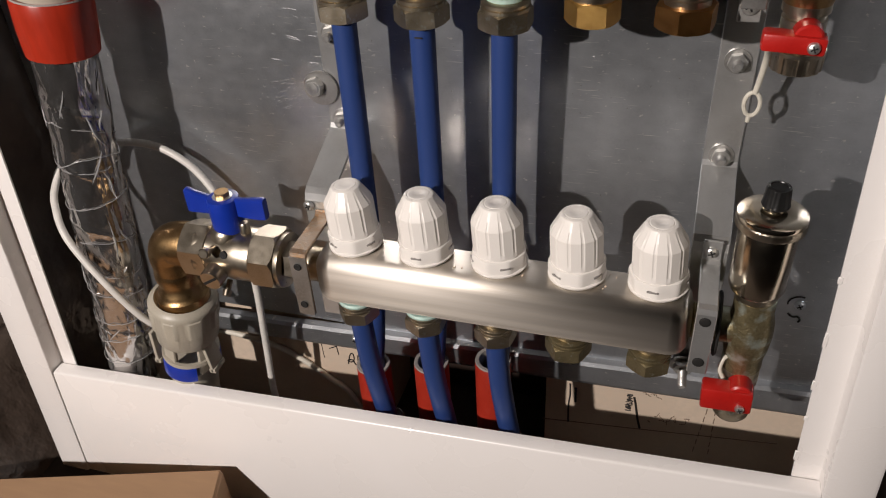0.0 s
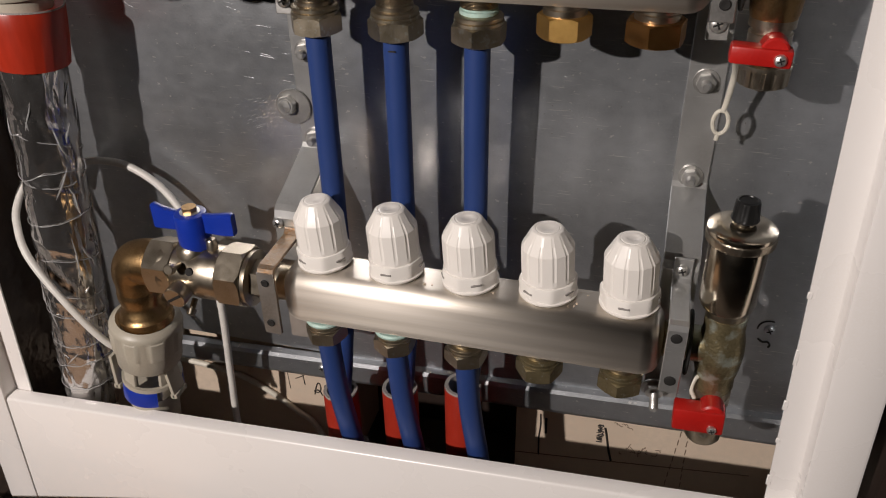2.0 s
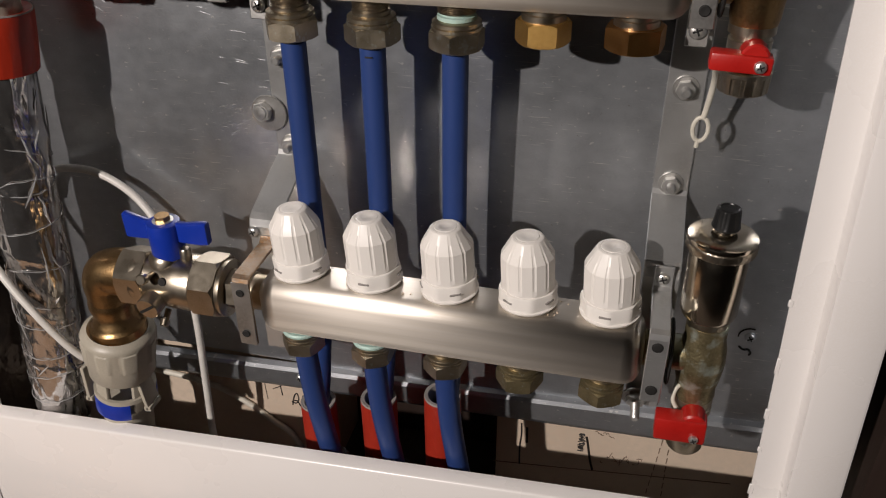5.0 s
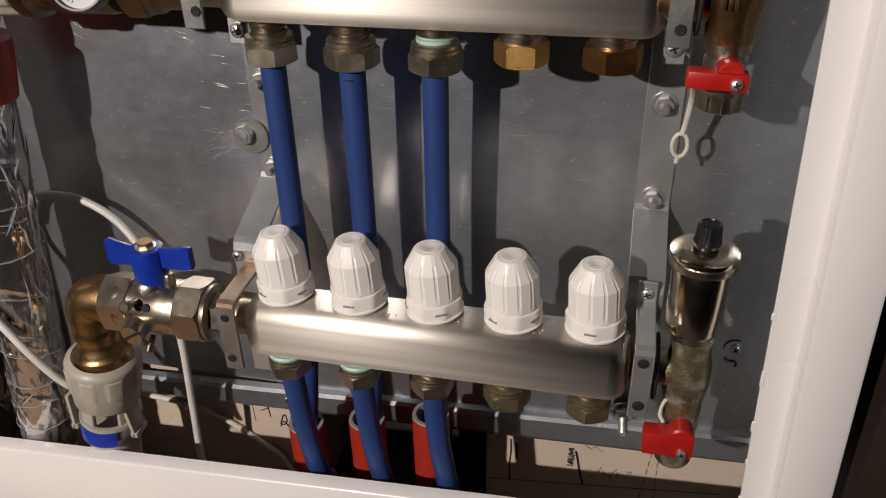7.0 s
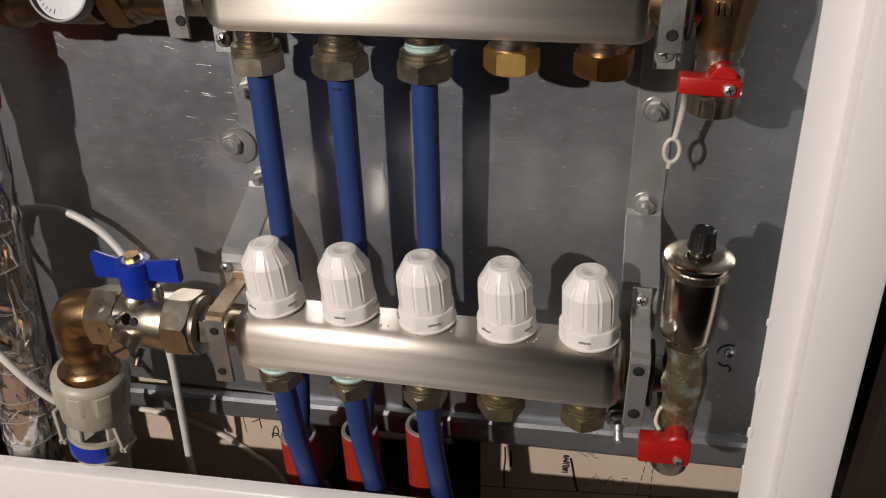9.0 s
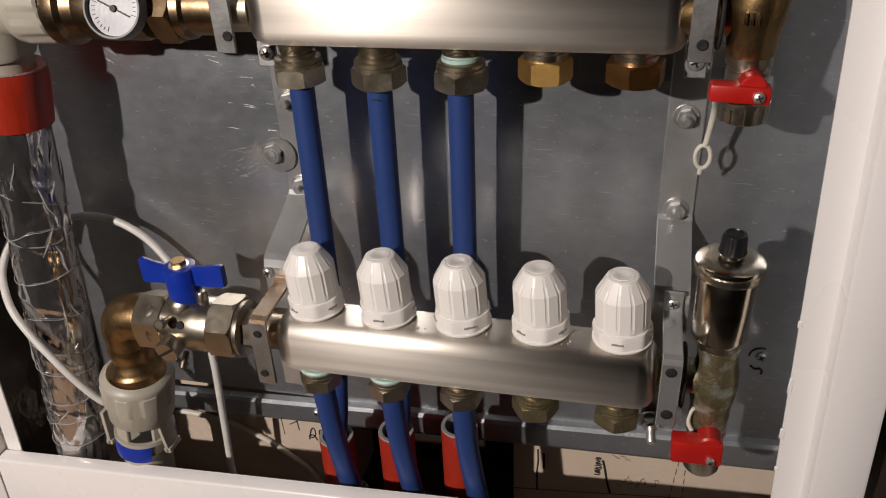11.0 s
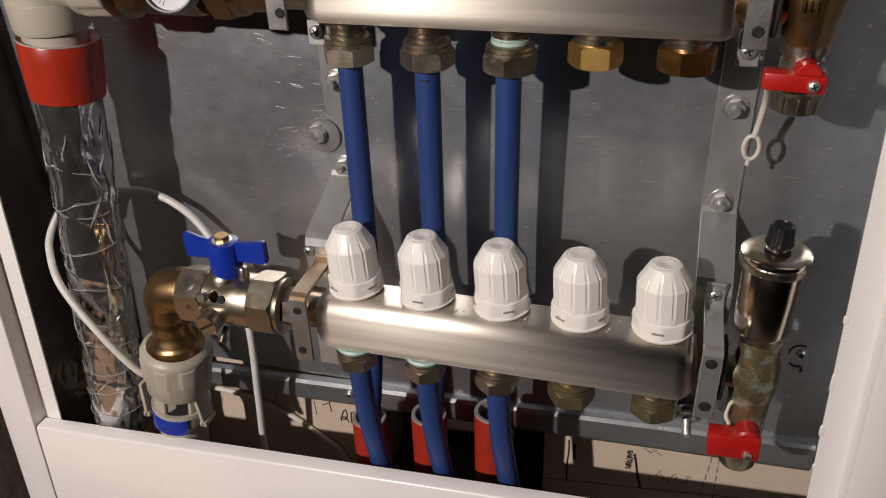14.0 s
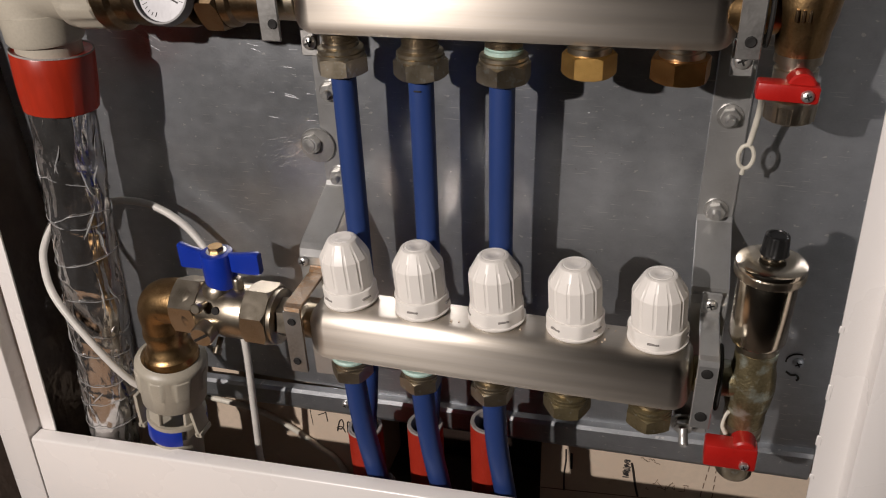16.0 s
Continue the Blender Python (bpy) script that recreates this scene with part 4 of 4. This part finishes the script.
part("body", lathe([(0.0130, 0.0), (0.0155, 0.0012), (0.0166, 0.004), (0.0166, 0.0455), (0.0160, 0.0470)], (VX, TY, 0.3220), seg=56), CHROME, av)


def knurl(a, h):
    return 1.0 + (0.012 if (int(a / (2 * math.pi) * 72) + int(h * 1400)) % 2 else 0.0)


part("lid_rim", lathe([(0.0180, 0), (0.0192, 0.0006), (0.0195, 0.0016), (0.0195, 0.0036), (0.0195, 0.0052), (0.0190, 0.0060)], (VX, TY, 0.3680), seg=144, shape=knurl), NICKEL, av, "knurled rim", 20)
part("lid", lathe([(0.0192, 0.0058), (0.0196, 0.0070), (0.0192, 0.0088), (0.0170, 0.0102), (0.0110, 0.0112), (0.0060, 0.0114), (0.0055, 0.0140), (0.0050, 0.0150)], (VX, TY, 0.3680), seg=56), CHROME, av)


def flutes(a, h):
    return 1.0 - (0.045 if (a / (2 * math.pi) * 14) % 1.0 < 0.35 and 0.002 < h < 0.0115 else 0.0)


part("screw_cap", lathe([(0.0076, 0.0), (0.0080, 0.001), (0.0075, 0.0026), (0.0068, 0.0110), (0.0064, 0.0121), (0.0050, 0.0126), (0.0046, 0.0119), (0.0003, 0.0119)], (VX + 0.0003, TY, 0.3820), seg=56, shape=flutes), BLACK, av)


def lever(x0, x1, y0, y1, z0, z1, hump_x, hump_z, hump_r, parent, tilt=0.0):
    m = Matrix.Translation(((x0 + x1) / 2, 0, (z0 + z1) / 2)) @ Matrix.Rotation(tilt, 4, "Y") @ Matrix.Translation((-(x0 + x1) / 2, 0, -(z0 + z1) / 2))
    h = part("lever", box((x0, y0, z0), (x1, y1, z1), 0.0016, 2, turn=m), RED, parent, "red plastic lever")
    part("lever_hub", lathe([(hump_r, 0), (hump_r, (y1 - y0) * 0.9), (hump_r * 0.85, (y1 - y0) * 1.0)], (hump_x, y1 + 0.002, hump_z), (0, -1, 0), 32), RED, h)
    return h


dv = thing("drain_valve", (TX, TY, 0.24), "small nickel drain valve with a red lever", "valve", "drain valves")
part("body", lathe([(0.0105, -0.030), (0.0118, -0.028), (0.0120, -0.006), (0.0110, 0.0), (0.0110, 0.006)], (TX, TY, 0.2440), (0, 0, 1), 36), NICKEL_DULL, dv)
part("stem", lathe([(0.0075, 0), (0.0075, 0.018)], (0.2615, -0.086, 0.2490), (0, -1, 0), 24), NICKEL, dv)
h = lever(0.2400, 0.2712, -0.1110, -0.0990, 0.2390, 0.2565, 0.2630, 0.2525, 0.0078, dv, -0.03)
screw(0.2642, -0.1112, 0.2440, h, 0.0030)
part("strap", tube([(0.252, -0.098, 0.2560), (0.2495, -0.096, 0.2610), (0.2510, -0.093, 0.2680), (0.2555, -0.090, 0.2700)], 0.0014, 10), STRAP, dv, "ivory plastic strap")

UX, UYV = 0.2575, -0.0620
et = thing("end_tee", (UX, UYV, 0.49), "aged brass end tee on the upper manifold", "pipe fitting")
part("arm", lathe([(0.0125, 0), (0.0125, 0.040)], (0.2200, UYV + 0.004, 0.510), (1, 0, 0), 32), BRASS, et)
part("flange", lathe([(0.0190, 0), (0.0196, 0.0008), (0.0190, 0.0018)], (0.2395, UYV + 0.004, 0.510), (1, 0, 0), 40), RUBBER, et)
part("body", lathe([(0.0118, 0.0), (0.0128, 0.004), (0.0132, 0.012), (0.0150, 0.020), (0.0160, 0.028), (0.0150, 0.038), (0.0130, 0.046), (0.0130, 0.062)], (UX, UYV, 0.4890), seg=40), BRASS, et)
for k in range(3):
    part("mark", box((UX - 0.0070 + 0.0030 * k, UYV - 0.0166, 0.5090), (UX - 0.0056 + 0.0030 * k, UYV - 0.0130, 0.5150), 0.0003, 1), BRASS_DARK, et)
part("foot_collar", lathe([(0.0100, -0.012), (0.0112, -0.0118), (0.0112, -0.0075), (0.0100, -0.0070), (0.0100, -0.0045), (0.0120, -0.0040), (0.0120, 0.0005), (0.0110, 0.001)], (UX, UYV, 0.4890), seg=40), NICKEL, et)
dv = thing("drain_valve", (UX, UYV, 0.46), "small nickel drain valve with red lever and loose strap", "valve", "drain valves")
part("body", lathe([(0.0100, -0.004), (0.0112, 0.0), (0.0112, 0.0120), (0.0100, 0.0140)], (UX, UYV, 0.4640), seg=36), NICKEL, dv)


def grip(a, h):
    return 1.05 if (a / (2 * math.pi) * 16) % 1.0 < 0.55 and 0.001 < h < 0.010 else 1.0


part("blank_cap", lathe([(0.0110, 0.0), (0.0126, 0.0012), (0.0130, 0.0095), (0.0138, 0.0105), (0.0138, 0.0125), (0.0120, 0.0135)], (UX + 0.0005, UYV, 0.4530), seg=128, shape=grip), NICKEL, dv, "ribbed nickel blank cap", 25)
part("cap_nub", lathe([(0.0040, 0), (0.0048, 0.001), (0.0048, 0.004)], (UX + 0.0005, UYV, 0.4500), seg=20), NICKEL_DULL, dv)
part("stem", lathe([(0.0070, 0), (0.0070, 0.014)], (0.2570, UYV, 0.4740), (0, -1, 0), 24), NICKEL, dv)
h = lever(0.2375, 0.2680, -0.0850, -0.0740, 0.4700, 0.4795, 0.2590, 0.4775, 0.0072, dv, 0.04)
screw(0.2620, -0.0852, 0.4742, h, 0.0032)
strap = tube([(0.2425, -0.0680, 0.4690), (0.2455, -0.0430, 0.4520), (0.2450, -0.0340, 0.4340), (0.2438, -0.0320, 0.4240)], lambda t: 0.0021 - 0.0004 * t, 12)
loop = [(0.2432 + 0.0044 * math.sin(a), -0.0318, 0.4162 + 0.0075 * math.cos(a)) for a in [2 * math.pi * k / 12 for k in range(13)]]
tube(loop, 0.0013, 8, strap)
tube([(0.2428, -0.0318, 0.4090), (0.2424, -0.0318, 0.4045)], 0.0014, 8, strap)
part("strap", strap, STRAP, dv, "ivory plastic cap strap with a loop")

# ---- cables ----
cab = thing("sensor_cable", (-0.12, -0.05, FLOOR), "thin white round cable looped round the foil-wrapped pipe", "cable")
part("run", tube([(-0.2560, -0.0300, 0.3100), (-0.2400, -0.0160, 0.3260), (-0.2060, -0.0200, 0.3330), (-0.1830, -0.0200, 0.3265), (-0.1620, -0.0210, 0.3110), (-0.1420, -0.0280, 0.2880), (-0.1240, -0.0400, 0.2580),
                  (-0.1170, -0.0450, 0.2250), (-0.1215, -0.0450, 0.1500), (-0.1250, -0.0450, 0.0890), (-0.1220, -0.0450, 0.0300), (-0.1220, -0.0450, FLOOR)], 0.0031, 14), CABLE, cab)
cab2 = thing("sensor_cable", (-0.2, -0.1, 0.2), "thin white round cable hanging across the foil wrap", "cable")
part("run", tube([(-0.2500, -0.0330, 0.3360), (-0.2620, -0.0540, 0.3260), (-0.2640, -0.0660, 0.3150), (-0.2580, -0.0800, 0.3040), (-0.2430, -0.0940, 0.2830), (-0.2120, -0.1020, 0.2480), (-0.1900, -0.0985, 0.2140), (-0.1800, -0.0860, 0.1960), (-0.1880, -0.0640, 0.1700), (-0.1900, -0.0500, 0.10), (-0.19, -0.05, FLOOR)], 0.0029, 14), CABLE, cab2)
wc = thing("wall_cable", (-0.1, 0.008, 0.06), "thin beige cable running along the wall near the floor", "cable")
part("run", tube([(-0.30, 0.008, 0.110), (-0.20, 0.0085, 0.104), (-0.155, 0.0085, 0.098), (-0.124, 0.0085, 0.085), (-0.095, 0.0085, 0.064), (-0.074, 0.0085, 0.045), (-0.05, 0.0085, FLOOR)], 0.0028, 12), STRAP, wc)

# ---- marker strokes on the wall ----
wm = thing("wall_marks", (0.1, 0.0115, 0.1), "black marker strokes and pencil lines on the beige wall", "marks")


def stroke(name, pts, r=0.0005):
    part(name, tube([(x, 0.0120, z) for x, z in pts], r, 6, steps=4), INK if name == "stroke" else PENCIL, wm)


stroke("stroke", [(-0.074, 0.086), (-0.071, 0.098), (-0.068, 0.101), (-0.067, 0.094), (-0.070, 0.089), (-0.074, 0.090), (-0.069, 0.092), (-0.066, 0.086)], 0.0007)
stroke("stroke", [(-0.0635, 0.086), (-0.0625, 0.099), (-0.0590, 0.098), (-0.0610, 0.093), (-0.0585, 0.089), (-0.0630, 0.087)], 0.0007)
stroke("stroke", [(-0.100, 0.112), (-0.099, 0.088)], 0.0004)
stroke("stroke", [(-0.078, 0.114), (-0.084, 0.107), (-0.092, 0.102)], 0.0005)
stroke("stroke", [(-0.084, 0.108), (-0.083, 0.096)], 0.0006)
stroke("stroke", [(0.198, 0.109), (0.200, 0.100), (0.203, 0.083), (0.206, 0.071)], 0.0011)
scribble = random.Random(7)
for k in range(11):
    z = 0.1115 - 0.0020 * k
    stroke("stroke", [(0.1945 + 0.0028 * math.cos(q * 2.1 + k) + scribble.uniform(-0.0008, 0.0008), z + scribble.uniform(-0.0012, 0.0012)) for q in range(5)], 0.00045)
for k in range(7):
    x, z = 0.205 + 0.0022 * k, 0.1145 + scribble.uniform(-0.002, 0.002)
    stroke("smudge", [(x, z), (x + 0.0016, z + scribble.uniform(-0.002, 0.002)), (x + 0.0030, z - 0.001)], 0.00035)
for k in range(8):
    x, z = 0.216 + 0.004 * k + scribble.uniform(-0.001, 0.001), 0.088 + scribble.uniform(-0.004, 0.004)
    stroke("smudge", [(x + scribble.uniform(-0.003, 0.003), z + scribble.uniform(-0.004, 0.004)) for q in range(4)], 0.00032)
stroke("stroke", [(0.142, 0.112), (0.1425, 0.098), (0.1415, 0.083), (0.142, 0.062)], 0.0008)
stroke("stroke", [(0.147, 0.108), (0.1475, 0.090)], 0.0011)
for x, lean_x in ((0.260, 0.0009), (0.266, -0.0002)):
    for k in range(7):
        stroke("pencil_line", [(x - lean_x * k, 0.120 - 0.010 * k), (x - lean_x * k - 0.0003, 0.1135 - 0.010 * k)], 0.00045)
stroke("pencil_line", [(0.118, 0.060), (0.20, 0.069), (0.32, 0.083)], 0.0005)

# ---- in front of the cabinet ----
cb = thing("cardboard_box", (-0.22, -0.2, FLOOR), "opened brown cardboard box against the white rail", "box")
m = Matrix.Translation((-0.140, -0.124, 0)) @ Matrix.Rotation(0.30, 4, "Z")
part("carton", box((-0.30, -0.20, FLOOR), (0.0, -0.001, 0.072), 0.002, 1, turn=m), CARD, cb)
part("flap", box((-0.298, -0.198, 0.0725), (-0.001, -0.003, 0.0750), 0.0008, 1, turn=m), CARD, cb, "loose cardboard lid flap")
bag = thing("plastic_wrap", (-0.4, -0.2, FLOOR), "crumpled clear plastic wrap over dark packaging", "packaging")
bm = bmesh.new()
bmesh.ops.create_grid(bm, x_segments=70, y_segments=70, size=0.5)
for v in bm.verts:
    x, y = v.co.x * 0.30 - 0.525, v.co.y * 0.50 - 0.155
    rim = min(1.0, 5.0 * min(0.5 - abs(v.co.x), 0.5 - abs(v.co.y)))
    h = 0.10 + 0.030 * noise.noise(Vector((x * 9, y * 9, 3))) + 0.016 * noise.noise(Vector((x * 26, y * 26, 1))) + 0.010 * abs(noise.noise(Vector((x * 60, y * 60, 5))))
    v.co = Vector((x, y, FLOOR + 0.001 + rim * h))
part("film", bm, FILM, bag, "glossy creased plastic film", 30)
rng = random.Random(11)
crumbs = bmesh.new()
for k in range(46):
    s = rng.uniform(0.0003, 0.0008)
    x, y = rng.uniform(0.15, 0.222) if k % 3 else rng.uniform(-0.01, 0.2), rng.uniform(LY - 0.008, LY + 0.009)
    if any(math.hypot(x - 0.05 * j, y + 0.085) < 0.0195 for j in range(5)):
        continue
    box((x - s, y - s, 0.3108), (x + s, y + s * 1.4, 0.3110 + s), s * 0.3, 1, bm=crumbs, turn=None)
tagged(part("plaster_crumbs", crumbs, PLASTER, None), "tiny plaster crumbs lying on the lower manifold bar", "debris", "", "stuff")
